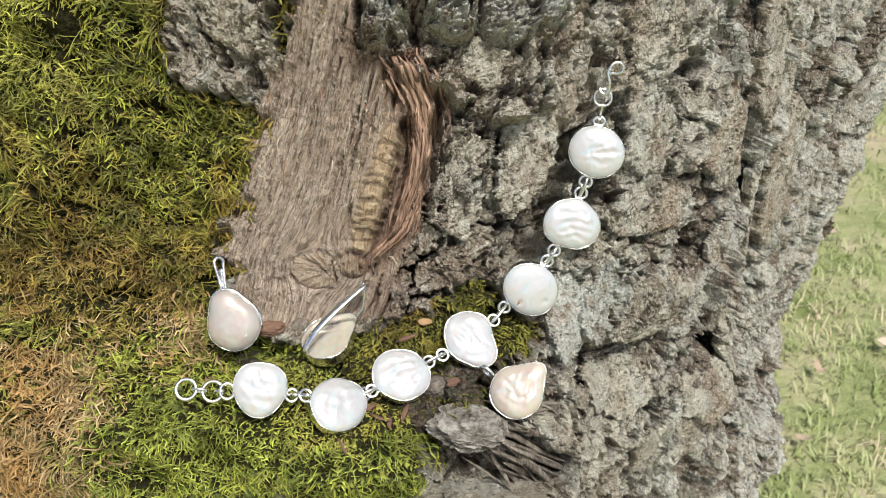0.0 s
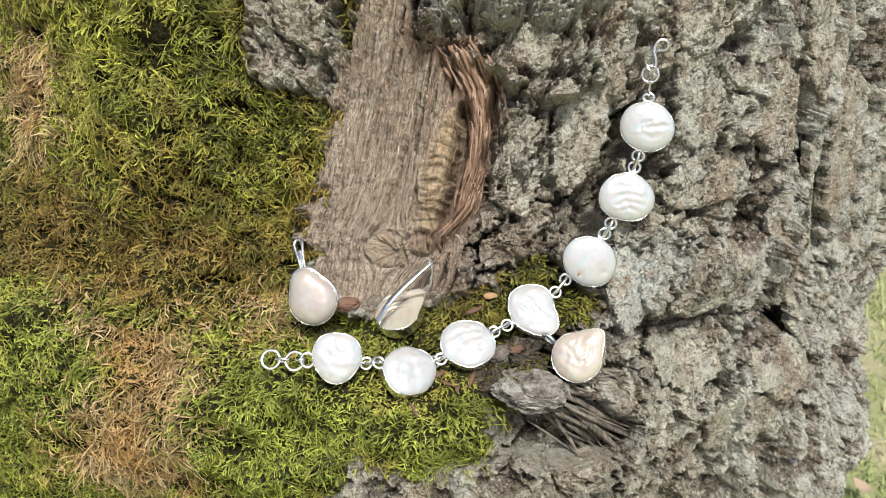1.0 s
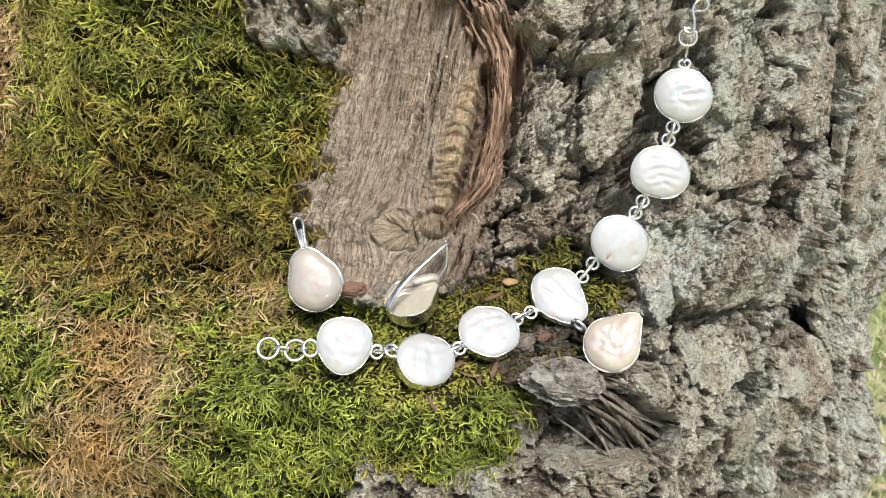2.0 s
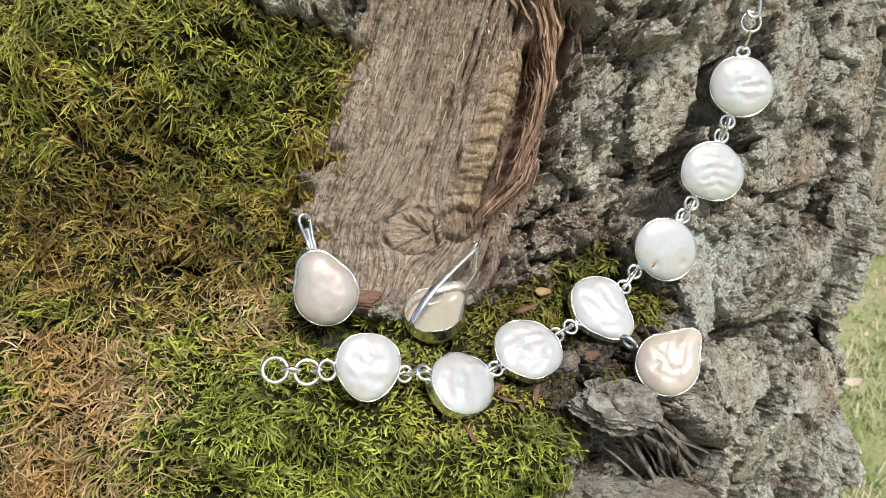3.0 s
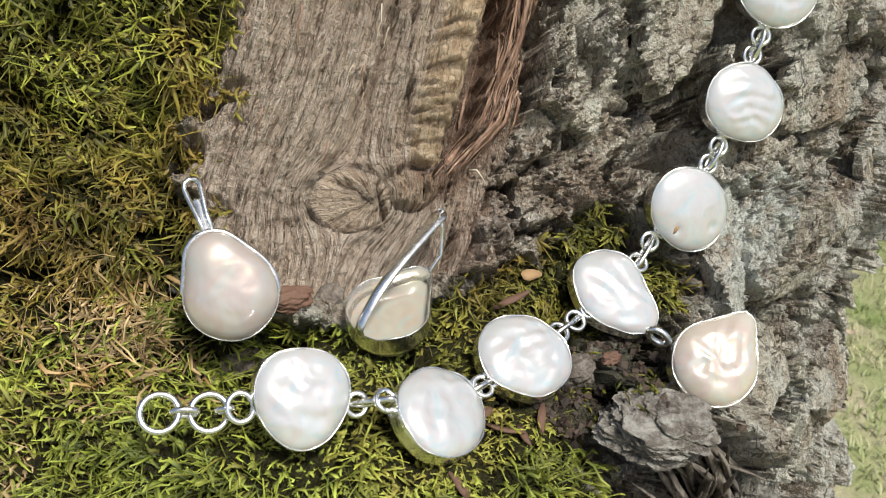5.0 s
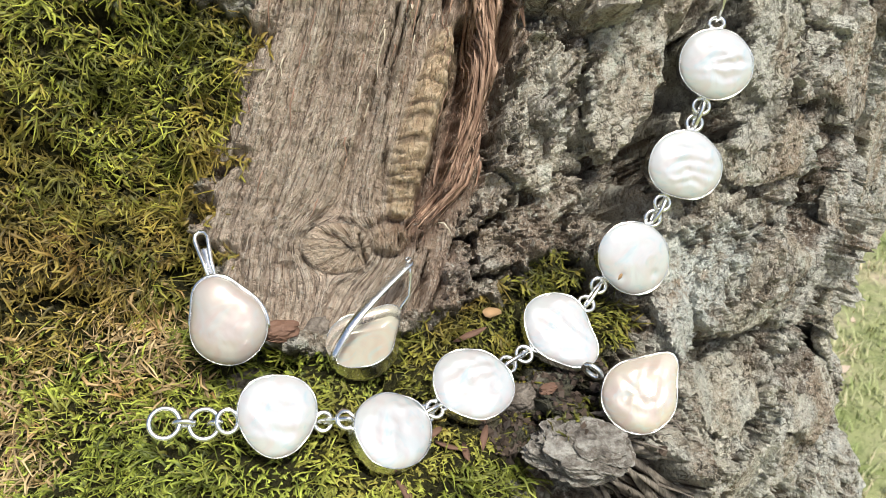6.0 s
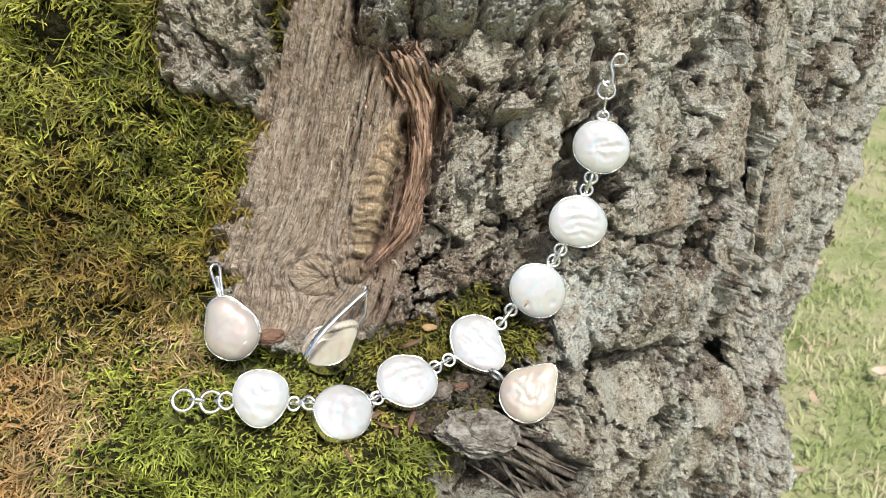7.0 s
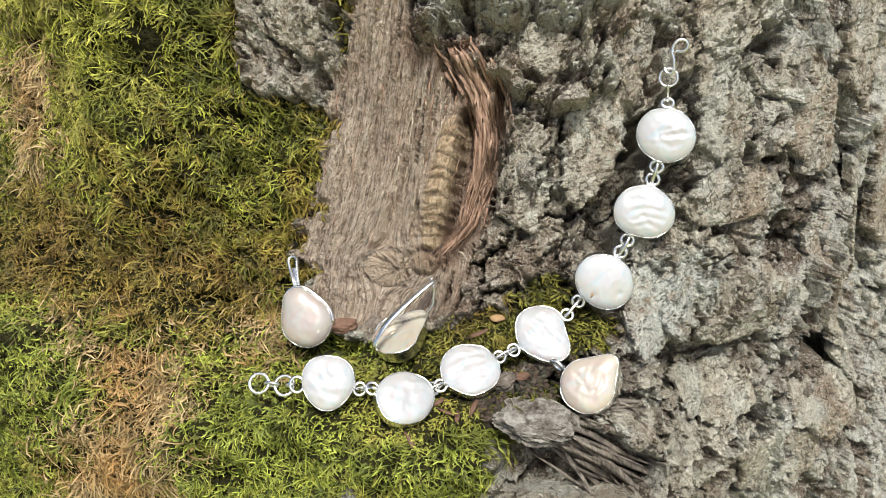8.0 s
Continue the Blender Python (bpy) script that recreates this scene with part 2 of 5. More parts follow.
def ridged(x, y, octaves=4, seed=0):
    total, amp = 0, 1
    for k in range(octaves):
        total = total + amp * (1 - 2 * np.abs(grad(x, y, seed + k)))
        x, y, amp = x * 2.1 + 3.1, y * 2.1 + 7.7, amp * 0.5
    return total


def cells(x, y, seed=0):
    """Distance to the nearest cell, gap to the second, the cell's random value and the offset from its centre."""
    ix, iy = np.floor(x), np.floor(y)
    f1, f2 = np.full(x.shape, 9.0), np.full(x.shape, 9.0)
    val, ox, oy = np.zeros(x.shape), np.zeros(x.shape), np.zeros(x.shape)
    for i in (-1, 0, 1):
        for j in (-1, 0, 1):
            cx, cy = ix + i, iy + j
            dx = x - cx - 0.1 - 0.8 * hashed(cx, cy, seed)
            dy = y - cy - 0.1 - 0.8 * hashed(cx, cy, seed + 1)
            d = np.sqrt(dx * dx + dy * dy)
            near = d < f1
            f2 = np.where(near, f1, np.minimum(f2, d))
            val = np.where(near, hashed(cx, cy, seed + 2), val)
            ox, oy = np.where(near, dx, ox), np.where(near, dy, oy)
            f1 = np.where(near, d, f1)
    return f1, f2 - f1, val, ox, oy


def ease(a, b, x):
    t = np.clip((x - a) / (b - a), 0, 1)
    return t * t * (3 - 2 * t)


def outline(s, w, poly):
    """Signed distance to a closed outline, negative inside."""
    d2, inside = np.full(s.shape, 1e9), np.zeros(s.shape, bool)
    for (ax, ay), (bx, by) in zip(poly, poly[1:] + poly[:1]):
        ex, ey = bx - ax, by - ay
        k = np.clip(((s - ax) * ex + (w - ay) * ey) / (ex * ex + ey * ey), 0, 1)
        d2 = np.minimum(d2, (s - ax - k * ex) ** 2 + (w - ay - k * ey) ** 2)
        cross = (ay > w) != (by > w)
        with np.errstate(divide="ignore", invalid="ignore"):
            inside ^= cross & (s < (w - ay) * ex / (ey if ey else 1e-12) + ax)
    return np.where(inside, -1, 1) * np.sqrt(d2)


def along_line(s, w, line):
    """Distance to a line of points and the length run along it."""
    best, run, start = np.full(s.shape, 9.0), np.zeros(s.shape), 0.0
    for (ax, ay), (bx, by) in zip(line, line[1:]):
        ex, ey = bx - ax, by - ay
        n = math.hypot(ex, ey)
        k = np.clip(((s - ax) * ex + (w - ay) * ey) / (n * n), 0, 1)
        d = np.hypot(s - ax - k * ex, w - ay - k * ey)
        run = np.where(d < best, start + k * n, run)
        best = np.minimum(best, d)
        start += n
    return best, run


# ---- jewellery places: centre of the face, turn and rise of its normal, radius ----
PEARLS = [((.0407, .2025, .6408), -5, 23, .00692), ((.0353, .1959, .6233), 4, 24, .00711), ((.0252, .1889, .6074), 5, 21, .00733),
          ((.0096, .1795, .5984), 9, 54, .00718), ((-.0080, .1695, .5951), 16, 60, .00717), ((-.0227, .1594, .5946), 48, 55, .00713),
          ((-.0416, .1602, .5987), 13, 38, .00668)]
DROPS = [((-.0502, .1761, .6052), 3, 29, .00675), ((-.0276, .1775, .6000), -22, 75, .00644), ((.0207, .1646, .5941), -11, 44, .00673)]


def face_pose(centre, az, el):
    """x to the right, y up the face, z out of it."""
    a, e = radians(az), radians(el)
    n = Vector((math.cos(e) * math.sin(a), -math.cos(e) * math.cos(a), math.sin(e)))
    u = Vector((0, 0, 1)).cross(n).normalized()
    v = n.cross(u)
    m = Matrix((u, v, n)).transposed().to_4x4()
    m.translation = centre
    return m


# ---- the trunk: a round stem whose surface is pushed out and up ----
AXIS_X, AXIS_Y, STEM = -0.02, 0.39, 0.185
OUT, UP = math.cos(radians(35)), math.sin(radians(35))
LEDGE = [(-0.05, .09), (0, .06), (.2, .04), (.40, .05), (.48, .067), (.52, .075), (.543, .074), (.556, .061), (.57, .041),
         (.585, .024), (.60, .017), (.61, .0135), (.63, .009), (.66, .003), (.70, -.002), (4, -.03)]
FLANK = [(-0.05, .07), (0, .04), (.40, .006), (.50, .015), (.525, .022), (.56, .012), (.578, .02), (.60, .016), (.62, .012),
         (.65, .007), (.70, 0), (4, -.03)]
WOOD_EDGE = [(-.0112, .700), (-.001, .700), (.0026, .6646), (.0105, .6608), (.0238, .6534), (.0223, .6423), (.018, .6327),
             (.0157, .6156), (.0092, .6015), (.0076, .5887), (-.0019, .583), (-.025, .583), (-.031, .596), (-.036, .6062),
             (-.0345, .6138), (-.0310, .6265), (-.0262, .6483), (-.0158, .6671)]
MOSS_WALL = [(-.19, .73), (-.05, .73), (-.0444, .6765), (-.0437, .668), (-.0479, .66), (-.0406, .6545), (-.0263, .6535), (-.0211, .6468),
             (-.0258, .6384), (-.0279, .6264), (-.0253, .6197), (-.0321, .6136), (-.0352, .6059), (-.0286, .5995), (-.0345, .591),
             (-.0335, .5769), (-.03, .48), (-.05, .43), (-.21, .43)]
MOSS_LEDGE = [(-.04, .584), (-.028, .5815), (-.014, .5785), (-.001, .5815), (.0076, .587), (.0172, .590), (.0257, .5976), (.0341, .5976),
              (.0365, .588), (.0442, .579), (.041, .5695), (.031, .571), (.0157, .566), (.0125, .558), (.0173, .5534),
              (.0165, .544), (.0125, .529), (.004, .531), (-.004, .527), (-.012, .532), (-.020, .515), (-.05, .48)]
MOSS_TOP = [(-.0215, .70), (-.009, .70), (-.0135, .675), (-.0165, .668), (-.0210, .671)]
DRY_EDGE = [(-.092, .564), (-.0619, .5685), (-.0525, .5488), (-.056, .53), (-.0596, .505), (-.10, .495), (-.0889, .5183), (-.0722, .5483)]
STRAW_EDGE = [(-.049, .5792), (-.0411, .5844), (-.0362, .5734), (-.0454, .5701)]
FADED_EDGE = [(-.129, .66), (-.1085, .6555), (-.1114, .6272), (-.13, .6088), (-.15, .63)]
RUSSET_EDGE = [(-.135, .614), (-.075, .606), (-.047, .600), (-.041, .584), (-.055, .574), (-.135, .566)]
LUSH_EDGE = [(-.20, .74), (-.072, .74), (-.066, .672), (-.076, .640), (-.095, .622), (-.20, .615)]
LICHEN_EDGE = [(.046, .597), (.062, .600), (.075, .592), (.066, .578), (.058, .569), (.048, .566), (.045, .58)]
STRIP = [(.0095, .664), (.0118, .66), (.0152, .6507), (.0156, .6394), (.0138, .6278), (.0094, .614), (.0024, .6052)]
CALLUS = [(.0098, .643), (.0072, .635), (.0045, .6265), (.0026, .619), (.0014, .6135), (.0008, .6095)]
CREVICE = [(.0128, .646), (.0114, .634), (.0090, .625), (.0072, .617), (.0052, .609)]
KNOT, KNOT_SMALL, KNOT_R = (-.0106, .6015), (-.0012, .6032), .0062
# clefts: start, end, half-width, depth
CLEFTS = [((.0585, .659), (.053, .633), .0036, .011), ((.053, .633), (.041, .606), .0066, .017), ((.055, .622), (.0715, .614), .0030, .010),
          ((.1050, .571), (.1065, .552), .0062, .026), ((.097, .592), (.1040, .572), .0030, .012), ((.108, .551), (.118, .537), .0048, .018), ((.118, .537), (.130, .512), .0040, .013), ((.130, .512), (.126, .487), .0042, .013), ((.1350, .606), (.1250, .597), .0048, .010), ((.1040, .645), (.1045, .634), .0026, .008), ((.1090, .629), (.1098, .618), .0028, .009), ((.0890, .601), (.0880, .593), .0026, .008), ((.1290, .581), (.1270, .570), .0032, .009), ((.0488, .556), (.0474, .544), .0016, .007), ((.0718, .557), (.0690, .545), .0018, .007), ((.0800, .566), (.0780, .556), .0018, .006), ((.102, .60), (.103, .575), .0012, .007), ((.1263, .508), (.1316, .482), .006, .014),
          ((.088, .600), (.0875, .590), .0018, .006), ((.0766, .54), (.0775, .522), .0012, .005), ((.0886, .562), (.0905, .549), .0013, .006),
          ((.0705, .6585), (.0662, .6445), .0016, .008), ((.0825, .6545), (.0885, .6495), .0050, .011), ((.0976, .6234), (.1045, .6155), .0026, .010), ((.1336, .6396), (.137, .6173), .0030, .011), ((.118, .606), (.122, .598), .003, .009), ((-.0715, .597), (-.0685, .590), .0022, .009), ((-.0435, .674), (-.0405, .664), .0008, .004),
          ((-.0375, .676), (-.0345, .665), .0007, .004), ((.0015, .70), (.0022, .668), .0011, .006), ((.0165, .70), (.0155, .668), .0022, .008),
          ((.0305, .68), (.030, .664), .0012, .006), ((-.0066, .6045), (-.0056, .5970), .0007, .0028), ((.0335, .6475), (.040, .652), .0006, .003), ((.0305, .640), (.0335, .6475), .0006, .003),
          ((.049, .669), (.0415, .652), .0006, .003), ((.0215, .654), (.0165, .622), .0020, .008), ((.022, .635), (.0235, .610), .0014, .004), ((.0745, .60), (.083, .586), .0010, .004),
          ((.058, .565), (.092, .561), .0012, .004), ((.12, .60), (.125, .55), .0025, .007), ((.145, .66), (.148, .58), .003, .008),
          ((.137, .57), (.140, .535), .004, .012), ((.116, .56), (.119, .53), .003, .009), ((.095, .545), (.098, .515), .003, .008), ((.11, .49), (.112, .455), .005, .012),
          ((.16, .66), (.163, .60), .004, .010), ((.155, .56), (.158, .50), .004, .012), ((.128, .655), (.130, .62), .0025, .009), ((.098, .66), (.0985, .64), .002, .007)]
LOBES = [((.0072, .6725), .0070, .0095), ((.0235, .6745), .0082, .0105), ((.0370, .672), .0074, .0085), ((.047, .674), .006, .005),
         ((.0245, .6575), .0035, .003), ((.078, .659), .006, .004), ((.133, .527), .010, .006), ((.0905, .5600), .0065, .0050), ((.1180, .5640), .0060, .0060), ((.1000, .5835), .0060, .0065)]
# raised plates of bark: outline, lift at the hinge, lift at the free edge, way to the free edge
PLATES = [([(.0404, .6500), (.034, .636), (.0335, .620), (.0361, .6137), (.0425, .6205), (.0495, .631), (.0520, .648)], .0005, .0075, (.3, -1)),
          ([(.0255, .648), (.0205, .628), (.0205, .6125), (.0274, .6093), (.0310, .6205), (.0315, .64)], .0003, .0034, (.1, -1)),
          ([(.0475, .5985), (.0435, .578), (.0470, .5655), (.058, .570), (.070, .584), (.067, .598), (.058, .602)], .0010, .0042, (-1, -.1)),
          ([(.067, .652), (.0665, .640), (.0665, .6275), (.072, .622), (.0805, .627), (.083, .640), (.078, .652), (.07, .656)], .0008, .0038, (-.8, -.6)),
          ([(.066, .672), (.0665, .657), (.072, .650), (.082, .653), (.0865, .662), (.082, .678), (.07, .682)], .0006, .0036, (-.7, -.7)),
          ([(-.0365, .680), (-.0345, .667), (-.027, .6635), (-.0215, .667), (-.022, .678), (-.03, .686)], .0006, .0018, (.2, -1)),
          ([(-.0435, .680), (-.042, .666), (-.038, .664), (-.0370, .676)], .0004, .0014, (-.3, -1)),
          ([(.060, .612), (.066, .604), (.080, .6025), (.090, .610), (.083, .620), (.07, .6205)], .0010, .0034, (-.5, -.8)),
          ([(.066, .566), (.075, .5640), (.088, .566), (.0905, .580), (.082, .592), (.073, .588)], .0006, .0034, (.2, -1)),
          ([(.055, .562), (.058, .545), (.07, .535), (.082, .540), (.084, .556), (.07, .560)], .0004, .0030, (0, -1)),
          ([(.112, .612), (.1135, .585), (.1165, .574), (.121, .577), (.126, .595), (.12, .615)], .0006, .0045, (-1, -.2)),
          ([(.090, .648), (.0885, .626), (.095, .612), (.104, .615), (.107, .635), (.1, .652)], .0006, .0040, (-.4, -.9)),
          ([(.108, .665), (.1085, .635), (.118, .622), (.128, .63), (.13, .655), (.12, .672)], .0006, .0045, (-.5, -.8)),
          ([(.092, .543), (.095, .525), (.106, .515), (.118, .522), (.12, .538), (.108, .541)], .0006, .0045, (.2, -1)),
          ([(.1085, .581), (.1080, .552), (.114, .547), (.122, .556), (.122, .577), (.115, .585)], .0008, .0060, (-1, -.1)),
          ([(.0955, .592), (.0975, .577), (.1035, .572), (.110, .576), (.110, .592), (.103, .598)], .0006, .0040, (.2, -1)),
          ([(.108, .549), (.113, .538), (.121, .530), (.130, .535), (.130, .546), (.118, .553)], .0006, .0045, (-.4, -.9)),
          ([(.131, .620), (.133, .585), (.142, .575), (.152, .59), (.152, .62), (.14, .632)], .0006, .005, (-.6, -.8)),
          ([(.076, .523), (.08, .505), (.092, .497), (.105, .504), (.106, .518), (.092, .526)], .0006, .004, (.2, -1)),
          ([(.0465, .668), (.0455, .656), (.0505, .650), (.0575, .653), (.0585, .666), (.053, .674)], .0004, .0024, (-.3, -.9)),
          ([(.0255, .6675), (.0245, .6585), (.0305, .654), (.0375, .656), (.0385, .664), (.032, .669)], .0004, .0022, (-.2, -1))]


# how far the far flank stands off the stem: rows of height, columns along the girth
FAR_S = [.105, .137, .160, .180, .207, .240]
FAR_W = [.38, .43, .465, .50, .52, .545, .565, .595, .65]
FAR_OUT = np.array([(.024, .022, .016, .010, .003, .000), (.025, .025, .020, .012, .004, .000), (.025, .028, .022, .014, .003, .000), (.024, .014, .000, -.004, .000, .002),
                    (.024, .009, .001, -.003, .002, .004), (.018, .001, -.002, .002, .008, .008), (.010, -.001, -.002, .004, .012, .010), (.010, .000, .002, .008, .016, .012),
                    (.008, .004, .006, .010, .014, .012)])


def bump_at(s, w, s0, w0, sx, sy):
    return np.exp(-((s - s0) / sx) ** 2 - ((w - w0) / sy) ** 2)


def form(s, w):
    """The large form alone."""
    s, w = np.broadcast_arrays(np.asarray(s, float), np.asarray(w, float))
    ledge, flank = np.interp(w, *zip(*LEDGE)), np.interp(w, *zip(*FLANK))
    k = ease(.03, .07, s)
    h = ledge * (1 - k) + flank * k + .012 * ease(-.052, -.078, s) * ease(.54, .58, w) * ease(.74, .68, w) + .07 * ease(-.08, -.2, s) * ease(.64, .5, w) * ease(.34, .46, w) * ease(-.45, -.3, s)
    h = h + .007 * bump_at(s, w, .068, .532, .022, .035) + .008 * bump_at(s, w, -.076, .620, .026, .040) - .009 * bump_at(s, w, -.070, .550, .020, .018) - .0035 * bump_at(s, w, -.027, .655, .020, .022)
    # the far flank, smoothly between its rows and columns
    i = np.clip(np.searchsorted(FAR_W, w) - 1, 0, len(FAR_W) - 2)
    j = np.clip(np.searchsorted(FAR_S, s) - 1, 0, len(FAR_S) - 2)
    fw, fs = np.array(FAR_W), np.array(FAR_S)
    a, b = ease(0, 1, (w - fw[i]) / (fw[i + 1] - fw[i])), ease(0, 1, (s - fs[j]) / (fs[j + 1] - fs[j]))
    far = (FAR_OUT[i, j] * (1 - b) + FAR_OUT[i, j + 1] * b) * (1 - a) + (FAR_OUT[i + 1, j] * (1 - b) + FAR_OUT[i + 1, j + 1] * b) * a
    k = ease(.092, .125, s) * ease(.45, .30, s) * ease(.25, .36, w) * ease(1.2, .66, w)
    return h * (1 - k) + far * k


def masks(s, w):
    rag = .0016 * fbm(s * 260, w * 170, 4, 11)
    wood = ease(.0006, -.0006, outline(s, w, WOOD_EDGE) + rag)
    patches = np.minimum.reduce([outline(s, w, q) for q in (MOSS_WALL, MOSS_LEDGE, MOSS_TOP)])
    moss = ease(.001, -.003, patches + 1.6 * rag)
    return wood, moss


def warped(s, w):
    ws, ww = s + .004 * fbm(s * 90, w * 60, 3, 3), w + .006 * fbm(s * 80, w * 60, 3, 5)
    jx, jy = .0011 * fbm(s * 430, w * 430, 3, 7), .0013 * fbm(s * 430, w * 430, 3, 9)
    return ws, ww, jx, jy


def stepped(x):
    """Broken ledges, as of layers that flaked away."""
    low = np.floor(x)
    return low + ease(.0, .22, x - low) + .25 * (x - low)


def grit(s, w, ws, ww, jx, jy):
    """Chips, crumbs and pits on the bark."""
    flank = ease(.062, .095, s)
    _, gap2, val2, ox2, oy2 = cells((ws + .7 * jx) / .0050 + 7, (ww + .7 * jy) / .0092, 31)
    tilt_a, tilt_b = (val2 * 57.3) % 1 - .5, (val2 * 131.7) % 1 - .5
    chips = (val2 - .5) * .0016 - .0014 * (1 - ease(.0, .07, gap2)) - .0012 * oy2 + .0016 * tilt_a * ox2 + .0018 * tilt_b * oy2
    _, gap3, val3, _, _ = cells((ws + .5 * jx) / .0019, (ww + .5 * jy) / .0026, 41)
    crumbs = (val3 - .5) * .0007 - .0004 * (1 - ease(0, .16, gap3))
    flakes = .0010 * stepped(3.2 * fbm(ws * 130, ww * 74, 4, 55)) + .0005 * stepped(3.0 * fbm(ws * 390, ww * 260, 3, 57))
    rough = .0004 * fbm(s * 520, w * 380, 4, 51, .62)
    far = ease(.095, .130, s)
    return (chips * (1 - .2 * flank) + .7 * crumbs + .9 * flakes + rough) * (1 - .45 * flank) * (1 - .6 * far)


def seat(s, w, h):
    """Presses the surface down to the backs of the stones that lie on it."""
    th = s / STEM
    radial = np.stack([np.sin(th), -np.cos(th), 0 * th], -1)
    base = np.stack([AXIS_X + STEM * np.sin(th), AXIS_Y - STEM * np.cos(th), w], -1)
    push = radial * OUT + np.array([0, 0, UP])
    for c, az, el, r in PEARLS + DROPS + [((.0414, .2062, .6541), -10, 30, .0028), ((.0422, .2066, .6610), -10, 30, .0022)]:
        n = np.array(face_pose(c, az, el).col[2][:3])
        cap = (((np.array(c) - base) @ n) - .0036) / np.maximum(push @ n, .25)
        here = base + push * cap[..., None]
        d = np.linalg.norm(here - (np.array(c) - .0036 * n), axis=-1)
        h = h - np.maximum(h - cap, 0) * ease(r + .0065, r + .0004, d) * (np.abs(s) < .2)
    return h


def grain_way(s, w):
    """Across and along the wood fibres, which part and flow round the knot; inside it they run out from its heart."""
    x, y = s - KNOT[0], (w - KNOT[1]) * 1.05
    r1 = np.hypot(x, y)
    ca, sa = math.cos(.217), math.sin(.217)
    u, v = x * ca - y * sa, x * sa + y * ca
    a2 = (KNOT_R / np.maximum(r1, KNOT_R)) ** 2
    inside = r1 < KNOT_R
    ang = np.arctan2(y + .0006 * fbm(s * 400, w * 400, 2, 143), x - .0034)
    cross = np.where(inside, ang * .0045, u * (1 - .85 * a2))
    lengthwise = np.where(inside, .5 * np.hypot(x - .0034, y), v * (1 + a2))
    return cross, lengthwise, r1


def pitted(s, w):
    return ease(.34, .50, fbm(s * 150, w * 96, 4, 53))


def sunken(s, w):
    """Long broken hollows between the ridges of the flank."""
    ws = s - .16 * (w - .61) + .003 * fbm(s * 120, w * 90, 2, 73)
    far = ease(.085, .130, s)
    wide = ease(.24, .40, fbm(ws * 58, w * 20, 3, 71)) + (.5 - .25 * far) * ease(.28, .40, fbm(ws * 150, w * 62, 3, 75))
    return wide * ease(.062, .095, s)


def creased(s, w, fs, fw, seed):
    """Rounded ridges parted by sharp creases, about -.5 to .5."""
    return np.minimum(np.abs(grad(s * fs, w * fw, seed)) * 2.2, 1) ** .6 - .6


def callus_hoops(s, w):
    """Distance to the healed ridge, and the wrinkles that cross it."""
    dc, rc = along_line(s, w, CALLUS)
    bend = rc * 980 + 1.0 * fbm(s * 170, w * 170, 2, 161)
    wrinkle = ease(.05, .34, grad(bend, s * 110, 167)) + .5 * ease(.2, .5, grad(bend * 1.7, s * 160, 169))
    return dc, np.minimum(wrinkle, 1) * ease(.0046, .0028, dc)


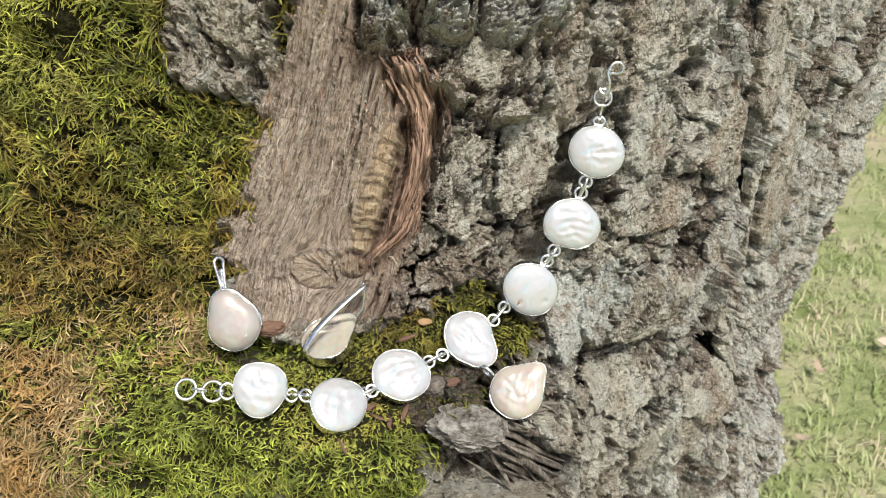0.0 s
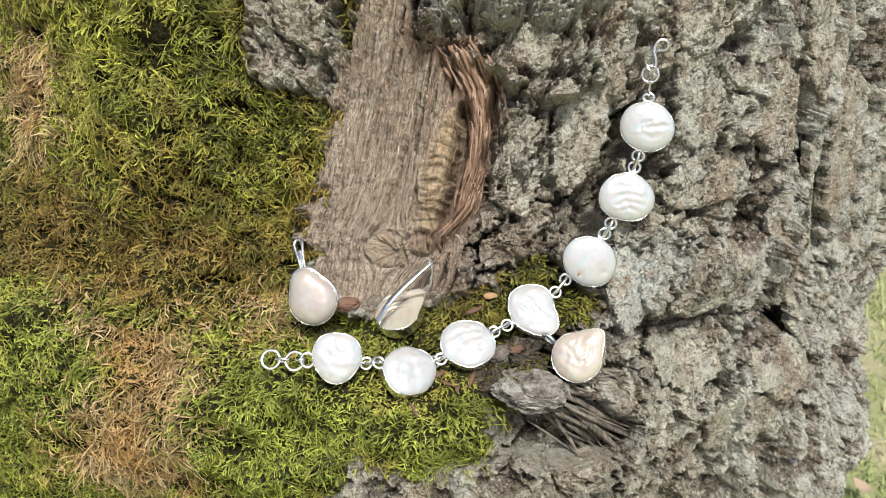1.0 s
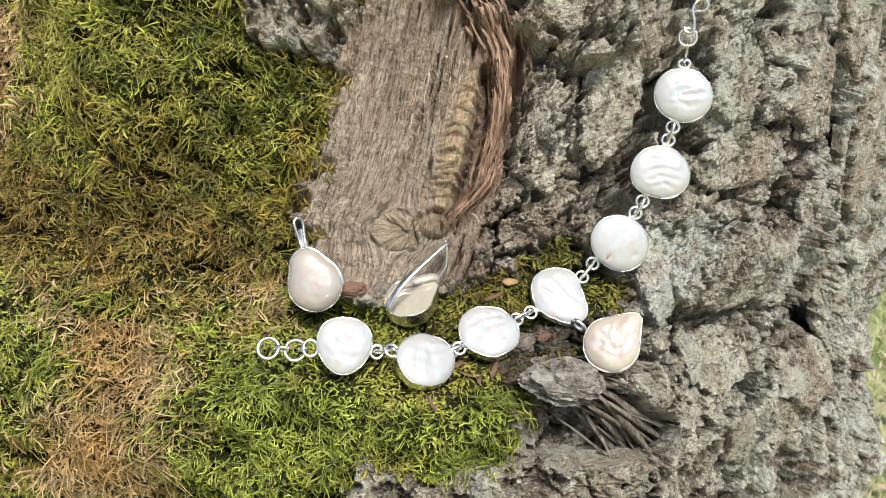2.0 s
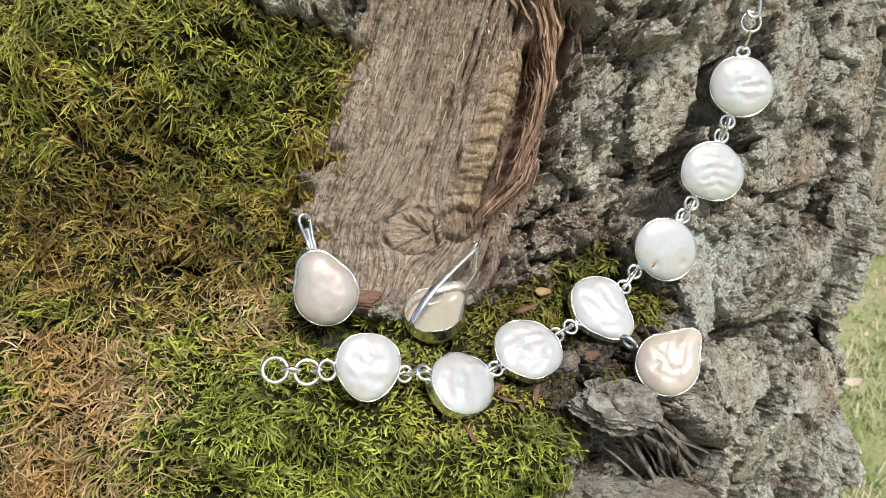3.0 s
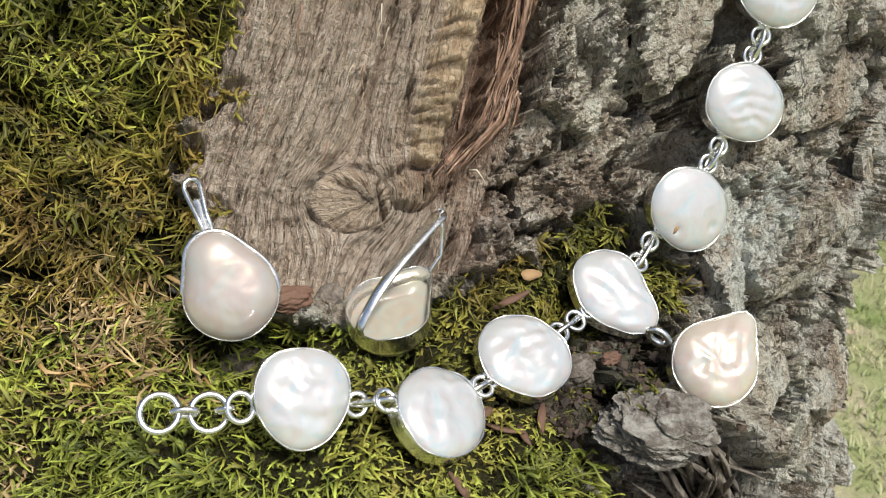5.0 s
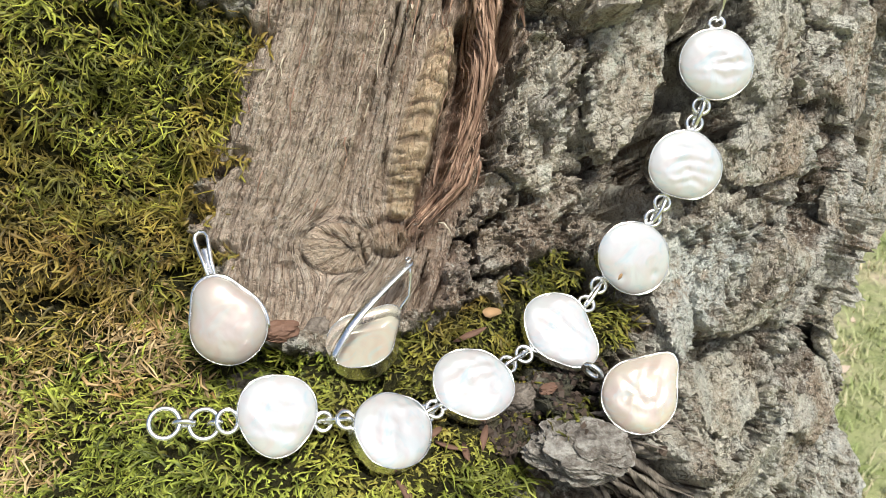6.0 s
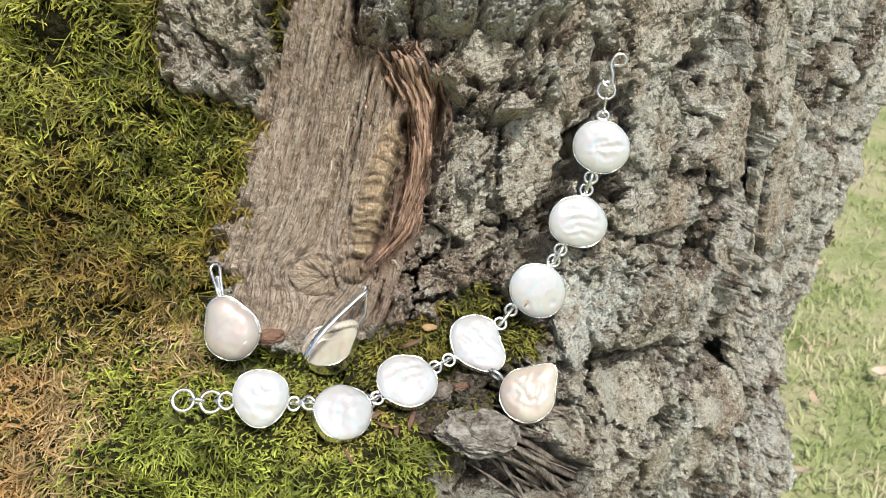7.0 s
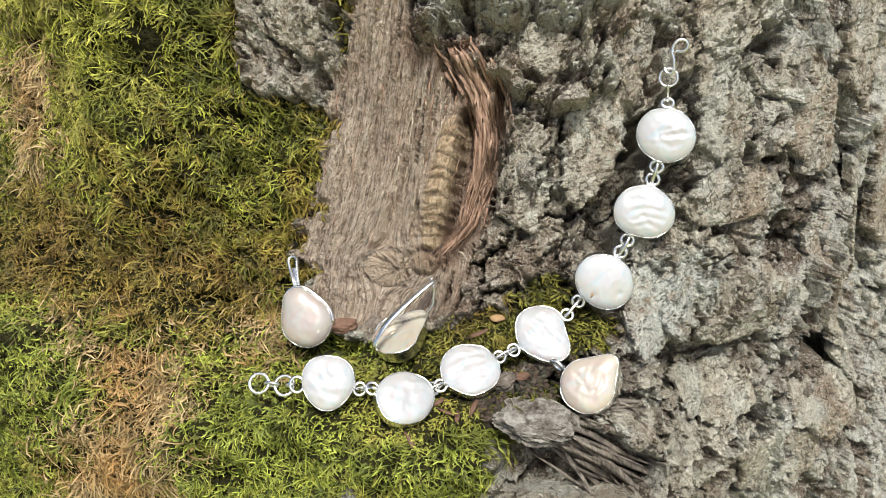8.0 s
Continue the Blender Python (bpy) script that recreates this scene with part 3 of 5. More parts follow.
def relief(s, w):
    """The whole height over the stem, with the bark's plates, cracks, knots and scars."""
    wood, moss = masks(s, w)
    back = ease(.56, .40, np.abs(s))
    near = back
    ws, ww, jx, jy = warped(s, w)
    lean = ws - .22 * (ww - .61)
    # plates parted by thin cracks
    _, gap, val, ox, oy = cells((lean + jx) / .0150, (ww + jy) / .0270, 21)
    deep = ease(-.35, .2, fbm(s * 80, w * 60, 2, 23))
    plate = (val - .5) * .0062 - .0130 * deep * (1 - ease(.01, .055, gap)) - .0056 * oy + .0016 * ox
    pits = -.0042 * pitted(s, w) * (1 - .5 * ease(.085, .130, s))
    # the flank is furrowed lengthwise and pitted
    flank = ease(.062, .095, s)
    _, gapf, valf, oxf, oyf = cells(lean / .0115 + 3, ww / .0270 + 5, 65)
    block = (valf - .5) * .0042 + .0034 * ((valf * 41.7) % 1 - .5) * oxf - .0036 * oyf - .0075 * (1 - ease(.02, .09, gapf)) * ease(-.3, .1, fbm(s * 60, w * 30, 2, 67))
    furrow = .0022 * fbm(lean * 40, ww * 13, 2, 61) + block + .0060 * creased(lean, ww, 50, 17, 62) + .0032 * creased(lean, ww, 125, 30, 63) + .0018 * creased(lean, ww, 300, 60, 64) - .0030 * sunken(s, w)
    bark = plate * (1 - .65 * flank) * (1 - .6 * ease(-.012, -.018, s) * ease(.645, .655, w)) + grit(s, w, ws, ww, jx, jy) + pits + flank * furrow
    # scaled lobes
    lump = 0
    for (a, b), r, hgt in LOBES:
        d = np.hypot(s - a, (w - b) * np.where(w < b, 1.0, .6)) / r + .25 * fbm(s * 300, w * 300, 3, 81)
        lump = np.maximum(lump, hgt * np.sqrt(np.clip(1 - d * d, 0, 1)))
    bark = bark + lump + ease(0, .003, lump) * (.0012 * fbm(s * 520, w * 520, 3, 83, .7) - .0008 * (1 - ease(0, .2, cells(s / .0024 + 3, w / .0024, 85)[1])))
    # bare wood: long fibres that bend round the knots
    cross, lengthwise, r1 = grain_way(s, w)
    dc, groove = callus_hoops(s, w)
    r2 = np.hypot(s - KNOT_SMALL[0], w - KNOT_SMALL[1])
    grain = .00055 * fbm(cross * 1050, lengthwise * 60, 3, 101, .6) + .0014 * fbm(cross * 230, lengthwise * 18, 3, 111)
    slit = .0024 * ease(.32, .52, fbm(cross * 520, lengthwise * 34, 3, 121))
    coarse = np.maximum(ease(-.012, .004, s) * ease(.60, .612, w), ease(-.001, .004, s) * ease(.612, .604, w))
    calm = 1 - .6 * ease(.0072, .0056, r1)
    plain = (grain * (1 + coarse) - slit * (.6 + coarse)) * calm * (1 - .85 * ease(.0046, .0030, dc)) + .0005 * fbm(s * 420, w * 420, 4, 131)
    dome = .0014 * np.sqrt(np.clip(1 - (r1 / .0061) ** 2, 0, 1)) + .0018 * np.sqrt(np.clip(1 - (r2 / .0036) ** 2, 0, 1))
    rings = .00016 * np.sin(r1 * 6800 + 2 * fbm(s * 200, w * 200, 2, 141)) * ease(.0125, .004, r1)
    ang = np.arctan2(w - KNOT[1] + .0012, s - KNOT[0] - .0034)
    spokes = -.0016 * ease(.22, .5, grad(ang * 5.2 + 40, r1 * 200, 151)) * ease(.0058, .0046, r1)
    moat = -.0013 * np.exp(-((r1 - .0066) / .0006) ** 2) * (.5 + .9 * fbm(s * 260, w * 260, 2, 153)) - .0014 * np.exp(-((r2 - .0040) / .0007) ** 2)
    lower = ease(.621, .6085, w)
    roll = .0056 * ease(.0046 - .0018 * lower, .0008, dc) * (1 - .5 * lower)
    hoop = -.0007 * groove
    plain = plain + dome + rings + spokes + moat + roll + hoop - .0012
    h = bark * (1 - wood) + plain * wood
    # hanging fibres and the slit behind the callus
    ds, rs = along_line(s, w, STRIP)
    half = .0042 - .0010 * ease(.0, .05, rs)
    stripe = ease(half, half * .55, ds)
    h = h * (1 - .5 * stripe) + stripe * (.0012 + .0017 * fbm((s - np.interp(w, [p[1] for p in STRIP[::-1]], [p[0] for p in STRIP[::-1]])) * 1500, w * 80, 3, 171))
    dv, rv = along_line(s, w, CREVICE)
    h = h - .0095 * ease(.605, .613, w) * ease(.0026, .0009, dv + .0006 * fbm(s * 400, w * 300, 3, 173))
    # clefts
    for (a, b), (c, d), half, deep in CLEFTS:
        dd, _ = along_line(s, w, [(a, b), (c, d)])
        dd = dd + half * .45 * fbm(s * 200, w * 150, 2, 181)
        h = h - deep * ease(half, half * .35, dd)
    # hollow under the loose bark piece
    hollow = [(.0140, .5555), (.029, .5560), (.040, .546), (.048, .534), (.044, .527), (.028, .529), (.0135, .534)]
    dh = outline(s, w, hollow) + .0016 * fbm(s * 260, w * 260, 3, 191)
    h = h - .022 * ease(.0012, -.0036, dh)
    h = h - .009 * np.exp(-((s - .0350) ** 2 + (w - .556) ** 2) / .0075 ** 2)
    # cushions under the moss are soft
    cushion = .0044 * ridged(s * 40, w * 36, 2, 201) - .0038 + .0012 * fbm(s * 300, w * 300, 3, 211) - .0050 * ease(.05, -.45, fbm(s * 95, w * 95, 3, 511) + .25)
    h = h * (1 - moss) + (cushion - .0035 + .35 * np.minimum(h, 0)) * moss
    return seat(s, w, form(s, w) + h * near)


def spot(s, w, h):
    """World place of a point of the unrolled surface."""
    s, w, h = np.asarray(s, float), np.asarray(w, float), np.asarray(h, float)
    f = form(s, w)
    turn = ease(.06, .12, s)
    r = STEM + f * OUT + (h - f) * (OUT + (1 - OUT) * turn)
    return np.stack([AXIS_X + r * np.sin(s / STEM), AXIS_Y - r * np.cos(s / STEM), w + f * UP + (h - f) * UP * (1 - turn)], -1)


def facing(s, w, step=.0012):
    """Outward normal of the relief."""
    s, w = np.asarray(s, float), np.asarray(w, float)
    a = spot(s + step, w, relief(s + step, w)) - spot(s - step, w, relief(s - step, w))
    b = spot(s, w + step, relief(s, w + step)) - spot(s, w - step, relief(s, w - step))
    n = np.cross(a, b)
    return n / np.linalg.norm(n, axis=-1, keepdims=True)


def mesh_from(name, co, faces, material, smooth=True, attrs=None):
    """One mesh from arrays: n x 3 places and m x 3 or m x 4 corners."""
    me = bpy.data.meshes.new(name)
    k = faces.shape[1]
    me.vertices.add(len(co))
    me.vertices.foreach_set("co", np.ascontiguousarray(co, np.float32).ravel())
    me.loops.add(faces.size)
    me.loops.foreach_set("vertex_index", np.ascontiguousarray(faces, np.int32).ravel())
    me.polygons.add(len(faces))
    me.polygons.foreach_set("loop_start", np.arange(0, faces.size, k, dtype=np.int32))
    me.polygons.foreach_set("loop_total", np.full(len(faces), k, np.int32))
    me.polygons.foreach_set("use_smooth", np.full(len(faces), smooth, bool))
    me.update(calc_edges=True)
    me.validate()
    for key, values in (attrs or {}).items():
        flat = values.ndim == 1
        me.attributes.new(key, "FLOAT" if flat else "FLOAT_VECTOR", "POINT").data.foreach_set("value" if flat else "vector", np.ascontiguousarray(values, np.float32).ravel())
    me.materials.append(material)
    return me


def part(name, bm, material, parent, label=""):
    """Links a bmesh, or a finished mesh, as one object under a thing or a part."""
    if isinstance(bm, bmesh.types.BMesh):
        me = bpy.data.meshes.new(name)
        bm.to_mesh(me)
        bm.free()
        me.materials.append(material)
        for p in me.polygons:
            p.use_smooth = True
    else:
        me = bm
    ob = new(name, me)
    ob.parent = parent
    if label:
        ob["label"] = label
    return ob


def thing(name, label, category, group="", kind=""):
    return tagged(new(name), label, category, group, kind)


def steps(*spans):
    """Joined rows of even steps: (start, end, size), ..."""
    got = [np.arange(a, b - d * .3, d) for a, b, d in spans]
    return np.concatenate(got + [[spans[-1][1]]])


tree = thing("tree", "old tree trunk with rough grey-brown bark and a mossy ledge", "tree")
EDGE = math.pi * STEM
S = steps((-EDGE, -.18, .008), (-.18, -.105, .001), (-.105, -.04, .0008), (-.04, .10, .00036), (.10, .22, .0006), (.22, .26, .0016), (.26, EDGE, .008))
W = steps((-.05, .30, .01), (.30, .44, .002), (.44, .51, .0007), (.51, .69, .00042), (.69, .78, .0014), (.78, 2.6, .02))
gs, gw = np.meshgrid(S, W)
gh = np.concatenate([relief(gs[i:i + 60], gw[i:i + 60]) for i in range(0, len(W), 60)])
rows_n, cols_n = gs.shape
places = spot(gs, gw, gh).reshape(-1, 3)
places.reshape(rows_n, cols_n, 3)[-1] = (AXIS_X, AXIS_Y, 2.66)
idx = np.arange(rows_n * cols_n).reshape(rows_n, cols_n)
quads = np.stack([idx[:-1, :-1], idx[:-1, 1:], idx[1:, 1:], idx[1:, :-1]], -1).reshape(-1, 4)
wood_mask, moss_mask = masks(gs, gw)
ds_, rs_ = along_line(gs, gw, STRIP)
dc_, rc_ = along_line(gs, gw, CALLUS)
rust = np.maximum.reduce([ease(.008, .002, ds_), ease(.010, .003, np.hypot(gs - .012, (gw - .662) * 1.3)), .55 * ease(.011, .003, np.hypot(gs - .009, (gw - .594) * .8)),
                          .75 * ease(.010, .002, np.hypot(gs - .003, (gw - .668) * .8)), .22 * ease(-.008, -.016, gs) * ease(-.055, -.045, gs) * ease(.650, .660, gw), .26 * ease(.052, .034, gs) * ease(.004, .014, gs) * ease(.585, .60, gw)]).ravel()
lichen_lit = ease(.003, -.006, outline(gs, gw, LICHEN_EDGE) + .004 * fbm(gs * 150, gw * 150, 3, 301))
lobed = np.minimum.reduce([np.hypot(gs - a, gw - c) / r for (a, c), r, _ in LOBES[:4]])
# flank and lobes: pale lichen, lifted further to add light they lack
lichen_lit = np.maximum.reduce([lichen_lit, .6 * ease(.062, .10, gs), .95 * ease(1.1, .75, lobed)]).ravel()
knot_at = np.minimum(np.hypot(gs - KNOT[0], gw - KNOT[1]) / KNOT_R, np.hypot(gs - KNOT_SMALL[0], gw - KNOT_SMALL[1]) / .0038)
callus = np.maximum(ease(.0044 - .0018 * ease(.621, .6085, gw), .0022, dc_), .28 * ease(1.02, .80, knot_at)).ravel()
humus_shade = np.maximum(moss_mask, .85 * ease(.003, -.002, outline(gs, gw, [(.010, .569), (.033, .5725), (.037, .560), (.030, .5535), (.012, .5545)]) + .003 * fbm(gs * 200, gw * 200, 3, 303))).ravel()
gc, gl, _ = grain_way(gs, gw)
# patch of brown bark, also darkened in place of shade under the lumps
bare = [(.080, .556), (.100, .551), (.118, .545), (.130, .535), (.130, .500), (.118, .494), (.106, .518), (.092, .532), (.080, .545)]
inner_shade_at = np.clip(np.maximum.reduce([.8 * pitted(gs, gw), sunken(gs, gw), .85 * ease(.004, -.004, outline(gs, gw, bare) + .009 * fbm(gs * 90, gw * 70, 4, 305))]), 0, 1).ravel()
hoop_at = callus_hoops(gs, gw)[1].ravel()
grain_at = np.stack([gc, gl, 0 * gc], -1).reshape(-1, 3)
in_wood = wood_mask.ravel()[quads].mean(1) > .5
for nm, pick, mt, lab in (("bark", ~in_wood, BARK, ""), ("bare_wood", in_wood, WOOD, "weathered bare wood with a knot and a healed scar")):
    q = quads[pick]
    used = np.unique(q)
    back_to = np.zeros(len(places), np.int64)
    back_to[used] = np.arange(len(used))
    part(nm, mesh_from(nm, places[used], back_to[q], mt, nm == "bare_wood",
                       {"rust": rust[used], "lichen_lit": lichen_lit[used], "callus": callus[used], "humus_shade": humus_shade[used], "grain": grain_at[used], "hoop": hoop_at[used], "inner_shade": inner_shade_at[used]}), mt, tree, lab)


# ---- ground: one sheet to the horizon, grass and fallen leaves beside the tree ----
def ground_sheet():
    r = np.concatenate([[0.0], np.geomspace(.15, 900, 70)])
    a = np.linspace(0, 2 * np.pi, 72, endpoint=False)
    rr, aa = np.meshgrid(r[1:], a, indexing="ij")
    x, y = AXIS_X + rr * np.cos(aa), AXIS_Y + rr * np.sin(aa)
    z = .02 * fbm(x * 1.1, y * 1.1, 3, 401) * ease(40, 4, rr) + .6 * fbm(x * .02, y * .02, 3, 402) * ease(8, 60, rr)
    co = np.concatenate([[[AXIS_X, AXIS_Y, 0.0]], np.stack([x, y, z], -1).reshape(-1, 3)])
    n = len(a)
    i, j = np.meshgrid(np.arange(len(r) - 2), np.arange(n), indexing="ij")
    q = np.stack([1 + i * n + j, 1 + (i + 1) * n + j, 1 + (i + 1) * n + (j + 1) % n, 1 + i * n + (j + 1) % n], -1).reshape(-1, 4)
    fan = np.array([[0, 1 + k, 1 + (k + 1) % n, 0] for k in range(n)])
    bm = bmesh.new()
    vs = [bm.verts.new(c) for c in co]
    for f in q:
        bm.faces.new([vs[k] for k in f])
    for f in fan:
        bm.faces.new([vs[k] for k in f[:3]])
    bmesh.ops.recalc_face_normals(bm, faces=bm.faces)
    tagged(part("ground", bm, SOIL, None), "grassy ground with bare earth patches around the tree", "ground", kind="structure")


def lawn_height(x, y):
    rr = np.hypot(x - AXIS_X, y - AXIS_Y)
    return .02 * fbm(x * 1.1, y * 1.1, 3, 401) * ease(40, 4, rr)


def blades(n, rng):
    """Grass blades as bent tapered ribbons round the tree."""
    r = .22 + 3.2 * rng.random(n) ** 1.6
    a = rng.random(n) * 2 * np.pi
    near = int(n * .62)
    r[:near] = .25 + 1.25 * rng.random(near)
    a[:near] = rng.uniform(-.7, 1.35, near)
    x, y = AXIS_X + r * np.cos(a), AXIS_Y + r * np.sin(a)
    keep = (fbm(x * 7, y * 7, 3, 411) > -.22) | (rng.random(n) < .25)
    x, y = x[keep], y[keep]
    n = len(x)
    root = np.stack([x, y, lawn_height(x, y)], -1)
    length, turn = rng.uniform(.009, .022, n), rng.random(n) * 2 * np.pi
    lean = rng.uniform(.2, 1.1, n)
    side = np.stack([-np.sin(turn), np.cos(turn), 0 * turn], -1)
    ahead = np.stack([np.cos(turn), np.sin(turn), 0 * turn], -1)
    rows = []
    for k, wd in ((0, 1.0), (.4, .9), (.75, .6), (1.0, .08)):
        c = root + ahead * (length * lean * k * k)[:, None] + np.array([0, 0, 1.0]) * (length * k * (1 - .3 * lean * k))[:, None]
        hw = (.0010 * wd)
        rows += [c - side * hw, c + side * hw]
    co = np.stack(rows, 1)
    base = np.arange(n)[:, None] * 8
    f = np.concatenate([base + np.array([[2 * k, 2 * k + 1, 2 * k + 3, 2 * k + 2]]) for k in range(3)])
    return mesh_from("grass", co.reshape(-1, 3), f, GRASS)


def leaves(n, rng):
    r, a = .3 + 1.3 * rng.random(n), rng.uniform(-.9, 1.5, n)
    x, y = AXIS_X + r * np.cos(a), AXIS_Y + r * np.sin(a)
    root = np.stack([x, y, lawn_height(x, y) + .018 + .012 * rng.random(n)], -1)
    turn, size = rng.random(n) * 2 * np.pi, rng.uniform(.006, .013, n)
    u = np.stack([np.cos(turn), np.sin(turn), rng.uniform(-.4, .4, n)], -1) * size[:, None]
    v = np.stack([-np.sin(turn), np.cos(turn), rng.uniform(-.4, .4, n)], -1) * (size * .55)[:, None]
    lift = np.array([0, 0, .005])
    ring = [(-1, 0, .6), (-.5, .8, 0), (.3, .85, 0), (1, 0, .7), (.3, -.85, 0), (-.5, -.8, 0), (0, 0, -.5)]
    co = np.stack([root + u * p + v * q + lift * e for p, q, e in ring], 1).reshape(-1, 3)
    tri = np.array([[k, (k + 1) % 6, 6] for k in range(6)])
    f = (np.arange(n)[:, None, None] * 7 + tri).reshape(-1, 3)
    return mesh_from("fallen_leaves", co, f, LITTER)


ground_sheet()
rng = np.random.default_rng(7)
tagged(new("grass", blades(40000, rng)), "short green meadow grass with straw-coloured blades", "grass", kind="stuff")
tagged(new("fallen_leaves", leaves(200, rng)), "dry pinkish-brown fallen leaves lying in the grass", "leaves", kind="stuff")


# ---- moss ----
GEMS = np.array([p[0] for p in PEARLS] + [p[0] for p in DROPS])


def shoots(name, s, w, rng, length, material, lift=.55, root=None, nrm=None):
    """Leafy moss shoots rooted at points of the trunk, or at roots of their own."""
    n = len(s)
    free = root is not None
    if not free:
        root = spot(s, w, relief(s, w))
        nrm = facing(s, w, .003)
    clear = np.linalg.norm(root[:, None] - GEMS[None], axis=2).min(1)
    keep = clear > (.0045 if free else .0056)
    s, w, root, nrm, clear = s[keep], w[keep], root[keep], nrm[keep], clear[keep]
    n = len(s)
    size = length * rng.uniform(.6, 1.25, n) * (1 + .55 * np.clip(fbm(s * 130, w * 130, 2, 531), -1, 1)) * (.36 + .64 * ease(.007, .016, clear))
    # neighbouring shoots lie the same way
    flow = 2.6 * fbm(s * 85, w * 85, 2, 501) + rng.normal(0, .38, n) - 1.75
    across = np.stack([np.cos(s / STEM), np.sin(s / STEM), 0 * s], -1)
    upward = np.cross(nrm, across)
    upward /= np.linalg.norm(upward, axis=1, keepdims=True)
    across = np.cross(upward, nrm)
    sway = across * np.cos(flow)[:, None] + upward * np.sin(flow)[:, None]
    bend = rng.uniform(.25, 1.0, n)
    side = np.cross(nrm, sway) + .5 * rng.normal(size=(n, 3))
    side /= np.linalg.norm(side, axis=1, keepdims=True)
    curl = rng.normal(0, .6, n)
    wave = rng.normal(0, .22, n)
    rows, tone, tris = [], [], []
    plump = rng.uniform(.75, 1.3, n)

    def stem_at(k):
        return root + nrm * (size * (lift * k + .35 * k * (1 - k) - .22 * k ** 3) - .0005)[:, None] + sway * (size * bend * k * (.35 + .65 * k))[:, None] + side * (size * (curl * k * k + wave * math.sin(5.5 * k)))[:, None]
    for k, wd in ((0, .5), (.26, .95), (.52, 1.1), (.78, .9), (1.0, .42)):
        c, hw = stem_at(k), (.00026 * wd * plump)[:, None]
        rows += [c - side * hw, c + nrm * hw * .8, c + side * hw]
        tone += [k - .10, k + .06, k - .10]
    # small leaves stand off the edges
    for k in (.30, .46, .62, .78):
        c, ahead = stem_at(k), stem_at(k + .04) - stem_at(k - .04)
        ahead /= np.linalg.norm(ahead, axis=1, keepdims=True)
        for sign in (-1, 1):
            long = .00046 * plump * rng.uniform(.6, 1.4, n)
            off = c + sign * side * (.00022 * plump)[:, None]
            start = len(rows)
            rows += [off - ahead * .00026, off + ahead * .00020, off + (ahead * .85 + sign * side * .40 + nrm * rng.uniform(-.1, .5, n)[:, None]) * long[:, None]]
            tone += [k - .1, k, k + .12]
            tris.append((start, start + 1, start + 2))
    m = len(rows)
    co = np.stack(rows, 1).reshape(-1, 3)
    body = []
    for j in range(4):
        for e in (0, 1):
            body += [(3 * j + e, 3 * j + e + 1, 3 * j + e + 4), (3 * j + e, 3 * j + e + 4, 3 * j + e + 3)]
    f = (np.arange(n)[:, None, None] * m + np.array(body + tris)).reshape(-1, 3)
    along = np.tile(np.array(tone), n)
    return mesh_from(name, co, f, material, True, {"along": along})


def scatter(rng, n, box, test):
    s, w = rng.uniform(box[0], box[1], n), rng.uniform(box[2], box[3], n)
    ok = test(s, w)
    return s[ok], w[ok]


def dryness(s, w):
    j = .006 * fbm(s * 120, w * 120, 3, 521)
    return np.minimum.reduce([outline(s, w, DRY_EDGE) + j, outline(s, w, STRAW_EDGE) + .6 * j, outline(s, w, FADED_EDGE) + j])


def thick(s, w):
    """Where the moss grows densely; bare gaps are left between cushions."""
    return fbm(s * 95, w * 95, 3, 511) + .25


rng = np.random.default_rng(11)
fs, fw = scatter(rng, 128000, (-.17, .05, .445, .70), lambda s, w: (masks(s, w)[1] > .45) & (thick(s, w) > np.where(w < .582, -.60, -.34) + .3 * rng.random(s.shape)))
dry = dryness(fs, fw) + .005 * rng.normal(size=fs.shape)
short = ease(-.012, .006, fs) * ease(.556, .566, fw)
green, brown, small = (dry > 0) & (short < .5), dry <= 0, (dry > 0) & (short >= .5)
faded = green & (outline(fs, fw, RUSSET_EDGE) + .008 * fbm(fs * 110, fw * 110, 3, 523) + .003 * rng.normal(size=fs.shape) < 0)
lush = green & ~faded & (outline(fs, fw, LUSH_EDGE) + .010 * fbm(fs * 90, fw * 90, 3, 525) + .003 * rng.normal(size=fs.shape) < 0)
hung = green & ~faded & ~lush & (fw > .584)
ledge_moss = green & ~faded & ~lush & (fw <= .584)
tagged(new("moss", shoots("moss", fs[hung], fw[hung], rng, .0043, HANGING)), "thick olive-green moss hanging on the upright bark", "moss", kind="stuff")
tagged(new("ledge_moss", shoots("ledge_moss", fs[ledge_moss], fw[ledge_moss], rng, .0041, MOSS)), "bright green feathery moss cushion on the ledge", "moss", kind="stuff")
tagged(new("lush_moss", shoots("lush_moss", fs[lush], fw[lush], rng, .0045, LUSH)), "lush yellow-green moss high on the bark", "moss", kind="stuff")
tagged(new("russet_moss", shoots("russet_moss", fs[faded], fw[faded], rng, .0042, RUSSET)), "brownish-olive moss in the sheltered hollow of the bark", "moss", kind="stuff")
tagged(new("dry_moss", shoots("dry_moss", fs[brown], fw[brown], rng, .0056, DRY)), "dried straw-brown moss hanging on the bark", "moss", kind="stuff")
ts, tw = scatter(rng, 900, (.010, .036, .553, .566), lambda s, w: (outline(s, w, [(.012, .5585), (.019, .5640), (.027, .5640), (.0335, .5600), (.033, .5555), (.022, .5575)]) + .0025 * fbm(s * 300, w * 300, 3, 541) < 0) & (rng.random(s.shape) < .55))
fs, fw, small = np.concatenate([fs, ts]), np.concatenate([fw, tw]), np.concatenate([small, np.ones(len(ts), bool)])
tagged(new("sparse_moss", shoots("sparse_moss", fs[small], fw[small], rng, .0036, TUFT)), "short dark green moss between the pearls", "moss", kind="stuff")


